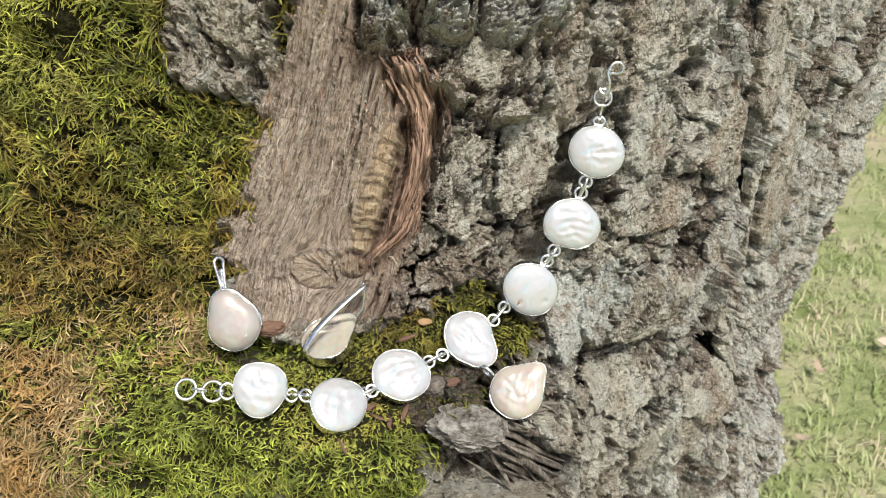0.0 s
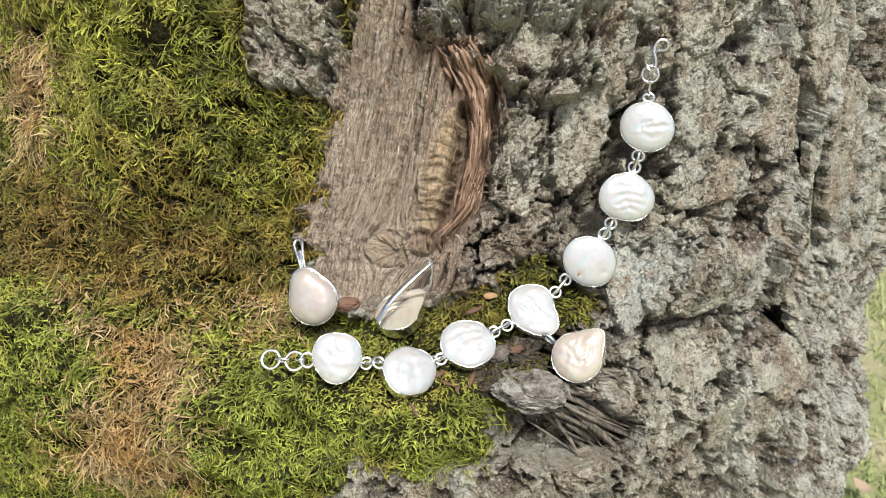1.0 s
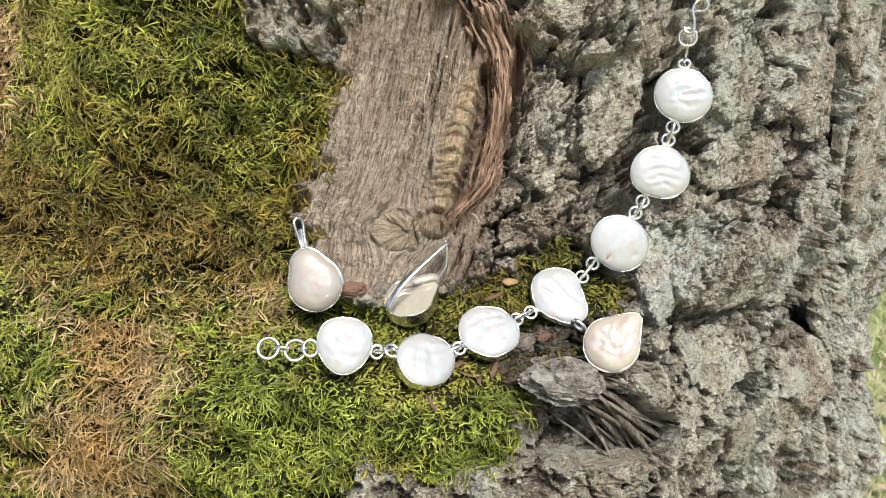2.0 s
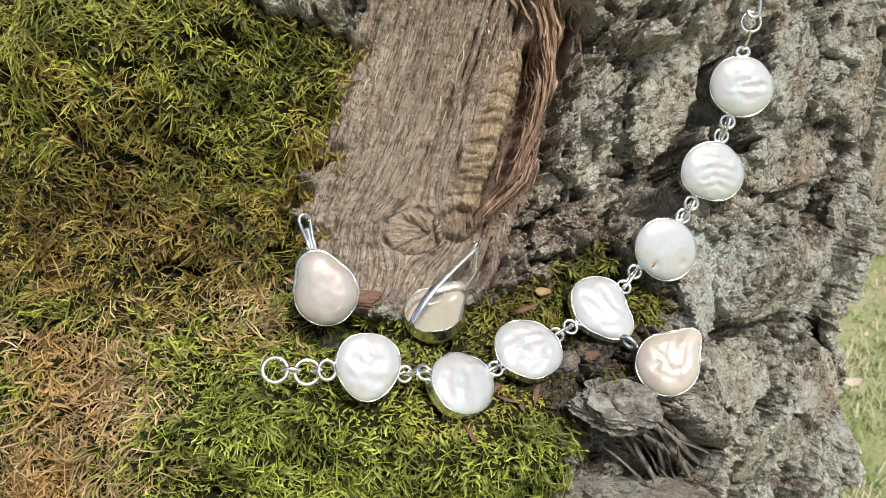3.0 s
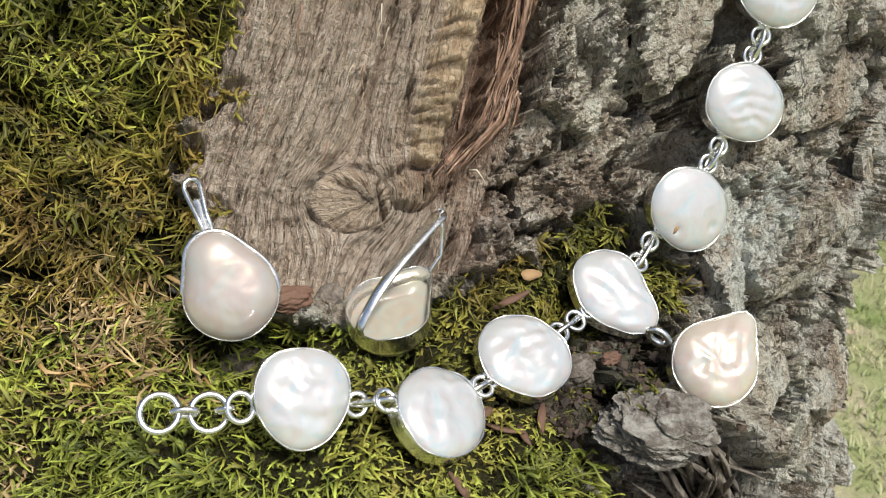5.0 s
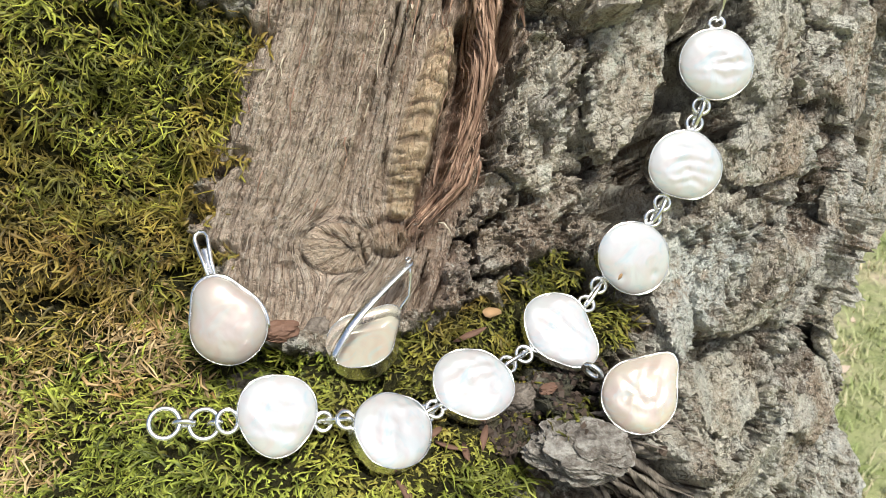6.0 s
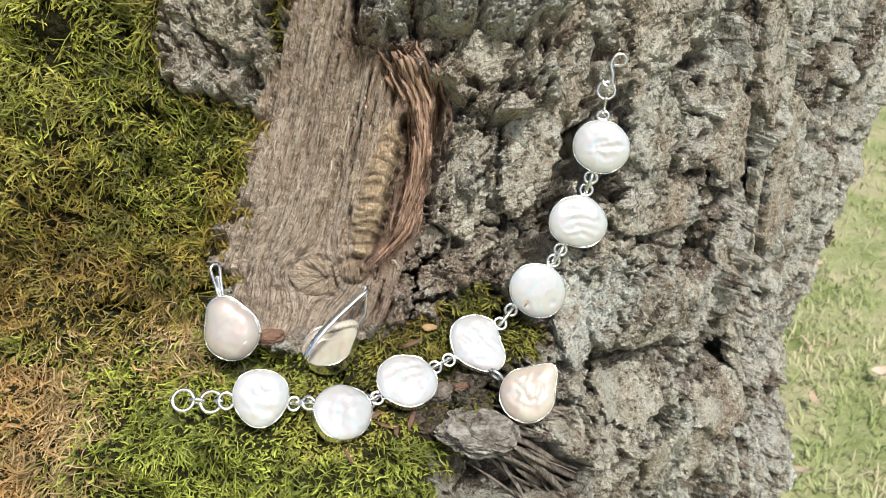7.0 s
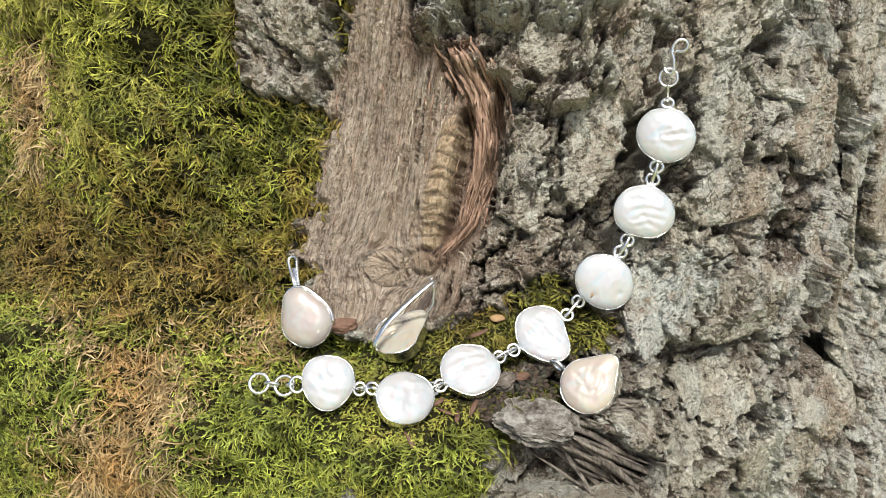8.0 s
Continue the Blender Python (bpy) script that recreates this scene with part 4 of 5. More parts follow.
# ---- jewellery ----
def rim_radius(r, wave):
    """Outline of a stone: a wavy circle; a few strong low waves make a drop."""
    def at(a):
        return r * (1 + sum(amp * math.cos(m * a + ph) for m, amp, ph in wave))
    return at


def drop_radius(r, end, grow=0.0):
    """Outline of a drop: a round end drawn out to a smaller round end."""
    small, far, turn = end

    def at(a):
        best = r
        for k in range(1, 17):
            c, rk = far * k / 16, r + (small - r) * k / 16
            dd = rk * rk - (c * math.sin(a - turn)) ** 2
            if dd > 0:
                best = max(best, c * math.cos(a - turn) + math.sqrt(dd))
        return (best + grow) * (1 + .006 * math.cos(5 * a + 1))
    return at


def to_segments(x, y, line):
    """Distance to a line of points."""
    best = 9.0
    for (ax, ay), (bx, by) in zip(line, line[1:]):
        ex, ey = bx - ax, by - ay
        k = min(1, max(0, ((x - ax) * ex + (y - ay) * ey) / (ex * ex + ey * ey)))
        best = min(best, math.hypot(x - ax - k * ex, y - ay - k * ey))
    return best


def pearl_mesh(rad, height, dents, seed, wavy=1.0, creases=()):
    """A domed, dented coin."""
    bm = bmesh.new()
    n, rings = 96, 34
    profile = [(k / rings) ** .8 for k in range(1, rings + 1)]
    off = Vector((seed * 3.1, seed * 1.7, 0))

    def z(x, y, q, r):
        d = -.0001 + height * (1 - q ** 2.8) ** .62
        p = Vector((x, y, 0)) * (2.0 / r) + off
        d += .00026 * wavy * noise.fractal(p * .9, 1.0, 2.0, 2) * (1 - q ** 4)
        tw = seed * 1.9
        bow = math.hypot(x / r - .7 * math.cos(tw), y / r - .7 * math.sin(tw))
        d += .00007 * wavy * math.sin(bow * 17 + 2.2 * noise.noise(p * 1.1)) * (1 - q ** 3) * (.4 + noise.noise(p * .7 + off))
        for a, b, sz, deep in dents:
            d -= .55 * deep * math.exp(-((x / r - a) ** 2 + (y / r - b) ** 2) / sz ** 2)
        wx, wy = x / r + .05 * noise.noise(p * 1.6), y / r + .05 * noise.noise(p * 1.6 + Vector((5, 5, 0)))
        for line, wide, deep in creases:
            g = to_segments(wx, wy, line) / wide
            d += .36 * deep * (1 - q ** 6) * (.35 * math.exp(-((g - 1.9) / .8) ** 2) - math.exp(-g * g))
        return d
    top = bm.verts.new((0, 0, z(0, 0, 0, rad(0))))
    last = None
    for q in profile:
        row = []
        for k in range(n):
            a = 2 * math.pi * k / n
            r = rad(a) - .00006
            x, y = r * q * math.cos(a), r * q * math.sin(a)
            row.append(bm.verts.new((x, y, z(x, y, q, r))))
        for k in range(n):
            if last:
                bm.faces.new((last[k], row[k], row[(k + 1) % n], last[(k + 1) % n]))
            else:
                bm.faces.new((top, row[k], row[(k + 1) % n]))
        last = row
    under = [bm.verts.new((v.co.x * .97, v.co.y * .97, -.0018)) for v in last]
    for k in range(n):
        bm.faces.new((last[k], under[k], under[(k + 1) % n], last[(k + 1) % n]))
    bm.faces.new(under[::-1])
    bmesh.ops.recalc_face_normals(bm, faces=bm.faces)
    return bm


def bezel_mesh(rad, depth, open_back=False):
    """A thin metal wall round the stone with a rolled rim, and a back plate."""
    bm = bmesh.new()
    n = 56
    section = [(-.00010, .0000), (-.00006, .00010), (.00002, .00014), (.00010, .00010), (.00013, .0000), (.00014, -.0008),
               (.00012, -depth + .0007), (.00020, -depth + .0003), (.0000, -depth), (-.0008, -depth + .0001)]
    rows = []
    for k in range(n):
        a = 2 * math.pi * k / n
        wob = .00012 * math.sin(5 * a + 1) + .00008 * math.sin(9 * a)
        rows.append([bm.verts.new(((rad(a) + o) * math.cos(a), (rad(a) + o) * math.sin(a), z + (wob if z > -.0005 else 0))) for o, z in section])
    for k in range(n):
        p, q = rows[k], rows[(k + 1) % n]
        for j in range(len(section) - 1):
            bm.faces.new((p[j], p[j + 1], q[j + 1], q[j]))
    if open_back:
        for k in range(n):
            p, q = rows[k], rows[(k + 1) % n]
            bm.faces.new((p[-1], p[0], q[0], q[-1]))
    else:
        bm.faces.new([r[-1] for r in rows])
    bmesh.ops.recalc_face_normals(bm, faces=bm.faces)
    return bm


def tube(points, radius, closed=False, sides=8, flat=1.0):
    """A round or flattened wire along points."""
    bm = bmesh.new()
    pts = [Vector(p) for p in points]
    n = len(pts)
    rows = []
    ref = None
    for k, p in enumerate(pts):
        a = pts[(k - 1) % n] if closed or k else p
        b = pts[(k + 1) % n] if closed or k < n - 1 else p
        d = (b - a).normalized()
        if ref is None:
            ref = d.orthogonal().normalized()
        ref = (ref - d * ref.dot(d)).normalized()
        side = d.cross(ref)
        rr = radius(k / (n - 1)) if callable(radius) else radius
        rows.append([bm.verts.new(p + (ref * math.cos(t) + side * math.sin(t) * flat) * rr) for t in (2 * math.pi * j / sides for j in range(sides))])
    for k in range(n if closed else n - 1):
        p, q = rows[k], rows[(k + 1) % n]
        for j in range(sides):
            bm.faces.new((p[j], p[(j + 1) % sides], q[(j + 1) % sides], q[j]))
    if not closed:
        bm.faces.new(rows[0][::-1])
        bm.faces.new(rows[-1])
    bmesh.ops.recalc_face_normals(bm, faces=bm.faces)
    return bm


def band(points, width, thick_, up):
    """A flat bar with rounded edges along points; width is a function of the run."""
    bm = bmesh.new()
    pts = [Vector(p) for p in points]
    # finer steps along a smooth curve
    fine = []
    for k in range(len(pts) - 1):
        a, b, c, d = pts[max(k - 1, 0)], pts[k], pts[k + 1], pts[min(k + 2, len(pts) - 1)]
        for j in range(5):
            t = j / 5
            fine.append(.5 * (2 * b + (c - a) * t + (2 * a - 5 * b + 4 * c - d) * t * t + (3 * b - a - 3 * c + d) * t ** 3))
    fine.append(pts[-1])
    n, rows = len(fine), []
    for k, p in enumerate(fine):
        d = (fine[min(k + 1, n - 1)] - fine[max(k - 1, 0)]).normalized()
        side = d.cross(up).normalized()
        top_ = side.cross(d)
        w = width(k / (n - 1)) / 2
        t = thick_ / 2
        rows.append([bm.verts.new(p + side * x * w + top_ * y * t) for x, y in ((-1, -.5), (-1, .5), (-.8, 1), (.8, 1), (1, .5), (1, -.5), (.8, -1), (-.8, -1))])
    for k in range(n - 1):
        for j in range(8):
            bm.faces.new((rows[k][j], rows[k][(j + 1) % 8], rows[k + 1][(j + 1) % 8], rows[k + 1][j]))
    bm.faces.new(rows[0][::-1])
    bm.faces.new(rows[-1])
    bmesh.ops.recalc_face_normals(bm, faces=bm.faces)
    return bm


def ring_mesh(centre, u, v, ru, rv, wire, turns=28):
    c, u, v = Vector(centre), Vector(u).normalized(), Vector(v).normalized()
    return tube([c + u * (ru * math.cos(2 * math.pi * k / turns)) + v * (rv * math.sin(2 * math.pi * k / turns)) for k in range(turns)], wire, True)


def placed(ob, m):
    ob.matrix_basis = m
    return ob


# waviness of each outline: order, share of the radius, phase
WAVES = [[(2, .047, .78), (5, .006, 1)], [(2, .075, .68), (3, .022, 2.13), (5, .008, .4)], [(2, .06, 1.55), (3, .008, -1.9)], [(2, .118, 2.23), (3, .059, 3.07), (4, .044, -2.74)],
         [(2, .06, .89), (5, .012, 2), (7, .006, 0)], [(2, .055, .52), (3, .016, .58), (5, .012, 1)], [(2, .021, -2.9), (3, .041, -.89), (5, .008, 2.5)]]
# each drop's small end: its radius, its distance from the round end, its angle
DROP_ENDS = [(.00414, .00532, 1.91), (.00226, .00775, 1.14), (.00222, .00758, .91)]
# round dents: place, size, depth
DENTS = [[(.55, .08, .12, .0005)], [(-.4, .5, .2, .0003), (.3, .55, .2, .0002)], [(.45, -.42, .13, .0008), (-.48, -.45, .12, .0006)],
         [(-.35, .3, .2, .0004), (.45, -.5, .15, .0004)], [(.1, .2, .25, .0005), (-.3, -.2, .2, .0004), (.4, -.3, .18, .0004)],
         [(.2, .2, .2, .0005), (0, -.3, .18, .0004), (-.35, .3, .2, .0003)], [(.1, -.5, .2, .0003), (-.3, .2, .25, .0004)]]
# creases: points along each, width, depth
CREASES = [[([(.02, -.02), (.4, .04), (.85, .06)], .085, .00055), ([(.1, .22), (-.22, .12), (-.22, -.22), (.15, -.38), (.5, -.3)], .10, .00030)],
           [([(-.6, .02), (0, .16), (.65, -.02)], .10, .00032), ([(-.45, -.22), (.1, -.14), (.55, -.30)], .09, .00030), ([(-.3, -.52), (.05, -.42), (.4, -.55)], .09, .00028), ([(-.5, .42), (.1, .5), (.5, .38)], .11, .00020)],
           [([(-.3, .2), (.1, .35)], .2, .00012)],
           [([(-.55, .42), (-.3, .2), (-.12, -.08)], .11, .00045), ([(.1, .6), (.2, .2), (.45, -.2), (.8, -.5)], .10, .00050), ([(-.1, -.7), (.3, -.6), (.6, -.75)], .10, .00045), ([(.0, .5), (.0, .0)], .13, .0002)],
           [([(-.65, .3), (-.1, .5), (.5, .45)], .11, .00040), ([(-.5, -.05), (0, .12), (.5, .1)], .10, .00034), ([(-.3, -.45), (.3, -.35), (.65, -.1)], .11, .00036), ([(-.1, .1), (.1, -.3)], .10, .0003)],
           [([(-.6, .1), (-.2, .3), (.2, .6)], .11, .00030), ([(-.3, -.4), (.1, -.1), (.5, 0)], .12, .00034), ([(.1, .2), (.5, .35)], .11, .0003)],
           [([(-.05, .75), (.02, .3)], .09, .00034), ([(-.5, .35), (-.2, .05), (-.25, -.4)], .13, .00026), ([(.3, .5), (.45, .0), (.25, -.5)], .14, .00026)]]

bracelet = thing("bracelet", "silver bracelet of seven white coin pearls draped over bark and moss", "bracelet")
links = []
for i, (c, az, el, r) in enumerate(PEARLS):
    m = face_pose(c, az, el)
    rad = rim_radius(r * .975, WAVES[i])
    bezel = placed(part("bezel", bezel_mesh(rad, .0023 if i < 4 else .0027), SILVER, bracelet, "polished silver bezel"), m)
    part("pearl", pearl_mesh(rad, .0019, DENTS[i], i + 1, (.7, .8, .5, 1.2, 1.4, 1.3, 1.2)[i], CREASES[i]), PEARL, bezel, "white dented coin pearl")
    if i == 2:
        mark_at = (bezel,)
    links.append((m, r))
for (ma, ra), (mb, rb) in zip(links, links[1:]):
    a, b = ma.translation - ma.col[2].xyz * .0015, mb.translation - mb.col[2].xyz * .0015
    ends = []
    for m, r, here, there in ((ma, ra, a, b), (mb, rb, b, a)):
        z = m.col[2].xyz
        d = there - here
        d = (d - z * d.dot(z)).normalized()
        e = here + d * (r + .0011)
        part("loop", ring_mesh(e, d, z.cross(d), .00145, .00155, .00042), SILVER, bracelet)
        ends.append((e, z))
    (ea, za), (eb, zb) = ends
    d = eb - ea
    lo = (za + zb).normalized()
    part("jump_ring", ring_mesh((ea + eb) / 2 + lo * .0002, d, lo, d.length / 2 + .0010, .00115, .00044), SILVER, bracelet)
# the plain end: two rings and their links
m7, r7 = links[-1]
z7 = m7.col[2].xyz


def on_bark(s, w, above):
    return Vector(spot(s, w, float(relief(np.array([s]), np.array([w]))[0]) + above))


def local(m, p):
    """Angle and distance of a place in a face's own plane."""
    q = m.inverted() @ Vector(p)
    return math.atan2(q.y, q.x), math.hypot(q.x, q.y)


ring_a, ring_b = Vector((-.0600, .1614, .5972)), Vector((-.0538, .1620, .5960))
flat_n = Vector((0.05, -.66, .75)).normalized()
run = (ring_b - ring_a).normalized()
run = (run - flat_n * run.dot(flat_n)).normalized()
sidew = flat_n.cross(run)
for c in (ring_a, ring_b):
    part("end_ring", ring_mesh(c, run, sidew, .00245, .00245, .00048, 36), SILVER, bracelet)
part("link", ring_mesh((ring_a + ring_b) / 2 + flat_n * .0002, run, (flat_n + sidew * .35), .00165, .00085, .00046), SILVER, bracelet)
edge7 = m7.translation - z7 * .0021
d7 = ring_b - edge7
d7 = (d7 - z7 * d7.dot(z7)).normalized()
tip7 = edge7 + d7 * (r7 + .0012)
part("loop", ring_mesh(tip7, d7, z7.cross(d7), .0017, .0019, .00045), SILVER, bracelet)
mid7 = (tip7 + ring_b) / 2
part("jump_ring", ring_mesh(mid7 + flat_n * .0002 - run * .0001, tip7 - ring_b, flat_n, (tip7 - ring_b).length / 2 - .0011, .0010, .00044), SILVER, bracelet)
# the clasp end over the first pearl
m1, r1_ = links[0]
z1 = m1.col[2].xyz
ring_c = Vector((.0414, .2062, .6541))
base1 = m1.translation - z1 * .0018
d1 = ring_c - base1
d1 = (d1 - z1 * d1.dot(z1)).normalized()
tip1 = base1 + d1 * (r1_ + .0007)
cross1 = z1.cross(d1)
part("loop", ring_mesh(tip1, d1, cross1, .0011, .0014, .00048), SILVER, bracelet)
end_a, end_b = tip1 + d1 * .0006, ring_c - d1 * .0020
part("jump_ring", ring_mesh((end_a + end_b) / 2, end_b - end_a, z1, (end_b - end_a).length / 2 + .0003, .0008, .0004), SILVER, bracelet)
part("end_ring", ring_mesh(ring_c, d1, cross1, .0021, .0021, .00036, 30), SILVER, bracelet)
rise = (d1 * .92 - cross1 * .40).normalized()
aside = z1.cross(rise)
# a wire bent double: an eye round the ring, then a curled hook with a turned-out tip
bends = [(-.0002, .0010), (-.0010, .0004), (-.0011, -.0007), (-.0002, -.0013), (.0010, -.0008), (.0022, -.0002), (.0036, .0010), (.0052, .0013), (.0066, .0008),
         (.0072, -.0005), (.0066, -.0016), (.0054, -.0017), (.0046, -.0009), (.0041, .0002), (.0036, .0006)]
hook = []
for k in range(len(bends) - 1):
    p = [Vector(bends[min(max(k + j, 0), len(bends) - 1)]) for j in (-1, 0, 1, 2)]
    for j in range(4):
        t = j / 4
        q = .5 * (2 * p[1] + (p[2] - p[0]) * t + (2 * p[0] - 5 * p[1] + 4 * p[2] - p[3]) * t * t + (3 * p[1] - p[0] - 3 * p[2] + p[3]) * t ** 3)
        hook.append(ring_c + d1 * .0022 + rise * q.x + aside * q.y + z1 * (.0004 + .0012 * math.sin(math.pi * min((k + t) / 14, 1))))
part("clasp", tube(hook, .00042), SILVER, bracelet, "silver hook clasp")


def drop_frame(i, apex):
    """Pose of a drop's face, and the angle and distance of its point."""
    m = face_pose(*DROPS[i][:3])
    a, far = local(m, apex)
    return m, a, drop_radius(DROPS[i][3], DROP_ENDS[i], -.00016)


# earring whose drop shows its front
m, a, rad = drop_frame(0, (-.0525, .1802, .6134))
far = rad(a)
earring = thing("earring", "silver lever-back earring with a blush drop pearl leaning on bark", "earring", "pair of drop earrings")
bezel = placed(part("bezel", bezel_mesh(rad, .0036), SILVER, earring, "silver drop-shaped bezel"), m)
part("pearl", pearl_mesh(rad, .0026, [(.1, .35, .3, .0002)], 9, .5, [([(-.4, .35), (0, .42), (.5, .2)], .2, .00016)]), BLUSH, bezel, "smooth blush-pink drop pearl")
rim = [m @ Vector(((rad(t) + .00012) * math.cos(t), (rad(t) + .00012) * math.sin(t), -.0012)) for t in (a - 1.9 + 3.2 * k / 30 for k in range(31))]
part("bezel_ridge", tube(rim, .00038), SILVER, earring)
top = Vector((-.0552, .1886, .6172))
z = m.col[2].xyz
foot = m @ Vector(((far + .0001) * math.cos(a), (far + .0001) * math.sin(a), -.0014))
d = (top - foot).normalized()
sd = z.cross(d).normalized()
span = (top - foot).length
loop = [foot + d * (span * k) + sd * x for k, x in ((0, .0008), (.3, .0009), (.6, .0011), (.85, .00125), (.96, .0009), (1.0, .0), (.96, -.0009), (.85, -.0012), (.6, -.0008), (.3, -.0004), (0, -.0003))]
part("hook", tube(loop, .00042), SILVER, earring, "thin silver ear hook")
bar = [foot + d * (span * k) + sd * x - z * .0005 for k, x in ((-.05, .0004), (.2, .0003), (.4, .0002), (.62, .0001))]
part("lever", band(bar, lambda k: .0019 - .0006 * k, .0005, z), SILVER, earring, "flat silver lever")

# earring lying on its face, back open
apex = Vector((-.0204, .1828, .6020))
m, a, rad = drop_frame(1, apex)
earring_b = thing("earring", "silver lever-back earring lying face down, open back showing nacre", "earring", "pair of drop earrings")
bezel = placed(part("bezel", bezel_mesh(rad, .0036, True), SILVER, earring_b, "silver drop-shaped open-backed bezel"), m)
back = part("pearl", pearl_mesh(drop_radius(DROPS[1][3], DROP_ENDS[1], -.0004), .0007, [(.2, .1, .4, .0003)], 12, .8, [([(-.5, .1), (.1, .0), (.4, -.3)], .2, .0004)]), BACK, bezel, "cream mother-of-pearl back")
back.matrix_basis = Matrix.Translation((0, 0, -.0027))
tip = Vector((-.0179, .1863, .6107))
low = Vector((-.0322, .1730, .5996))
z = m.col[2].xyz
lever = [low - z * .0018, low - z * .0006 - (tip - low) * .02, low + z * .0009, low.lerp(tip, .14) + z * .0021, low.lerp(tip, .30) + z * .0026, low.lerp(tip, .5) + z * .0022,
         low.lerp(tip, .72) + z * .0014, low.lerp(tip, .9) + z * .0006, tip]
part("lever", band(lever, lambda k: .0012 + .0011 * k ** 1.2 if k < .97 else .0017, .0007, z), SILVER, earring_b, "flat tapered silver lever with a hole")
hole_d = (tip - low).normalized()
part("lever_hole", ring_mesh(tip - hole_d * .0006 + z * .0011, hole_d, z.cross(hole_d), .0004, .0004, .00016, 16), SILVER, earring_b)
wire = [apex - z * .0006, apex + Vector((.0006, .0008, .0006)), apex.lerp(tip, .35) + Vector((.0012, 0, -.0004)), apex.lerp(tip, .75) + Vector((.0006, .0004, -.0004)), tip - hole_d * .0006]
part("hook", tube(wire, .00034), SILVER, earring_b, "thin silver ear wire")

# pendant propped on the loose bark piece
m, a, rad = drop_frame(2, (.0262, .1682, .6005))
pendant = thing("pendant", "silver pendant with a cream-pink baroque drop pearl propped on bark", "pendant")
bezel = placed(part("bezel", bezel_mesh(rad, .0034), SILVER, pendant, "silver drop-shaped bezel"), m)
part("pearl", pearl_mesh(rad, .0022, [(-.3, .3, .15, .0004), (.2, -.3, .2, .0003)], 15, 1.0,
                        [([(.25, .75), (.12, .4), (.2, .1)], .10, .00055), ([(.5, .75), (.38, .35), (.55, .05)], .10, .00055), ([(-.25, -.05), (.1, -.16), (.45, -.12)], .10, .00045),
                         ([(-.55, .35), (-.35, .15), (-.4, -.2)], .12, .00040), ([(-.1, .5), (-.15, .2), (.05, .0)], .10, .00045), ([(-.3, -.5), (.1, -.42), (.4, -.55)], .14, .00022)]), CREAM, bezel, "cream-pink wrinkled drop pearl")
z = m.col[2].xyz
eye_at = Vector((.0134, .1692, .5967))
dd = (eye_at - m.translation)
dd = (dd - z * dd.dot(z)).normalized()
part("bail", ring_mesh(eye_at - z * .0014, dd, z + m.col[1].xyz * .6, .0017, .0013, .00055), SILVER, pendant, "small silver bail")


# ---- loose things on the ledge ----
def layered(sx, sy, sz, seed, layers, rough=.18):
    """A split, layered lump of bark."""
    bm = bmesh.new()
    nu, nv = 96, 56
    off = Vector((seed * 7.3, seed * 2.9, seed))
    rows = []
    for j in range(nv + 1):
        t = math.pi * j / nv - math.pi / 2
        row = []
        for i in range(nu):
            p = 2 * math.pi * i / nu
            ce = math.copysign(abs(math.cos(t)) ** .42, math.cos(t))
            x, y = ce * math.cos(p), ce * math.sin(p)
            zz = math.copysign(abs(math.sin(t)) ** .72, math.sin(t))
            q = Vector((x, y, zz))
            lay = zz * layers + 1.6 * noise.noise(q * 1.7 + off)
            lev = math.floor(lay)
            fr = lay - lev
            step = noise.noise(Vector((lev * 3.3, x * 1.6, y * 1.6)) + off) * .22 - .07 * (abs(fr - .5) > .36)
            k = 1 + step * abs(ce) + rough * noise.fractal(q * 1.6 + off, 1.0, 2.0, 4) + .055 * noise.noise(q * 15 + off)
            k *= 1 - .16 * x
            row.append(bm.verts.new((x * sx * k, y * sy * k, zz * sz * (1 + .25 * noise.noise(q * 2.2 - off) + .10 * noise.noise(q * 9 + off)))))
        rows.append(row)
    for j in range(nv):
        for i in range(nu):
            bm.faces.new((rows[j][i], rows[j][(i + 1) % nu], rows[j + 1][(i + 1) % nu], rows[j + 1][i]))
    bmesh.ops.remove_doubles(bm, verts=bm.verts, dist=1e-6)
    bmesh.ops.recalc_face_normals(bm, faces=bm.faces)
    return bm


def chunk_material():
    m = Nodes("loose_bark")
    at = m.where((1, 1, 7))
    g = m.noise(230, 5, 0.7, at)
    c = m.ramp(g, (0.3, (0.05, 0.04, 0.034)), (0.46, (0.20, 0.175, 0.15)), (0.62, (0.46, 0.43, 0.385)))
    c = m.mix(m.ramp(m.noise(420, 4, 0.7), (0.55, 0.0), (0.68, 0.5)), c, (0.17, 0.12, 0.09))
    m.bump(m.math("ADD", g, m.math("MULTIPLY", m.noise(900, 5, 0.7), 1.0)), 1.0, 0.0015)
    return m.done(c, 0.9, spec=0.2)


CHUNK = chunk_material()
chunk = thing("bark_piece", "loose grey layered piece of bark lying on the mossy ledge", "bark")
placed(chunk, Matrix.Translation((.0103, .1570, .5892)) @ pose(0, 0, 0, 20, 20, -4))
LAYERS = [(-.0028, .0076, .0044, .0013, .0004, 3), (-.0014, .0094, .0054, .0013, -.0003, 7), (.0002, .0100, .0058, .0014, .0002, 12), (.0017, .0092, .0053, .0013, -.0005, 17), (.0030, .0070, .0042, .0013, .0003, 23)]
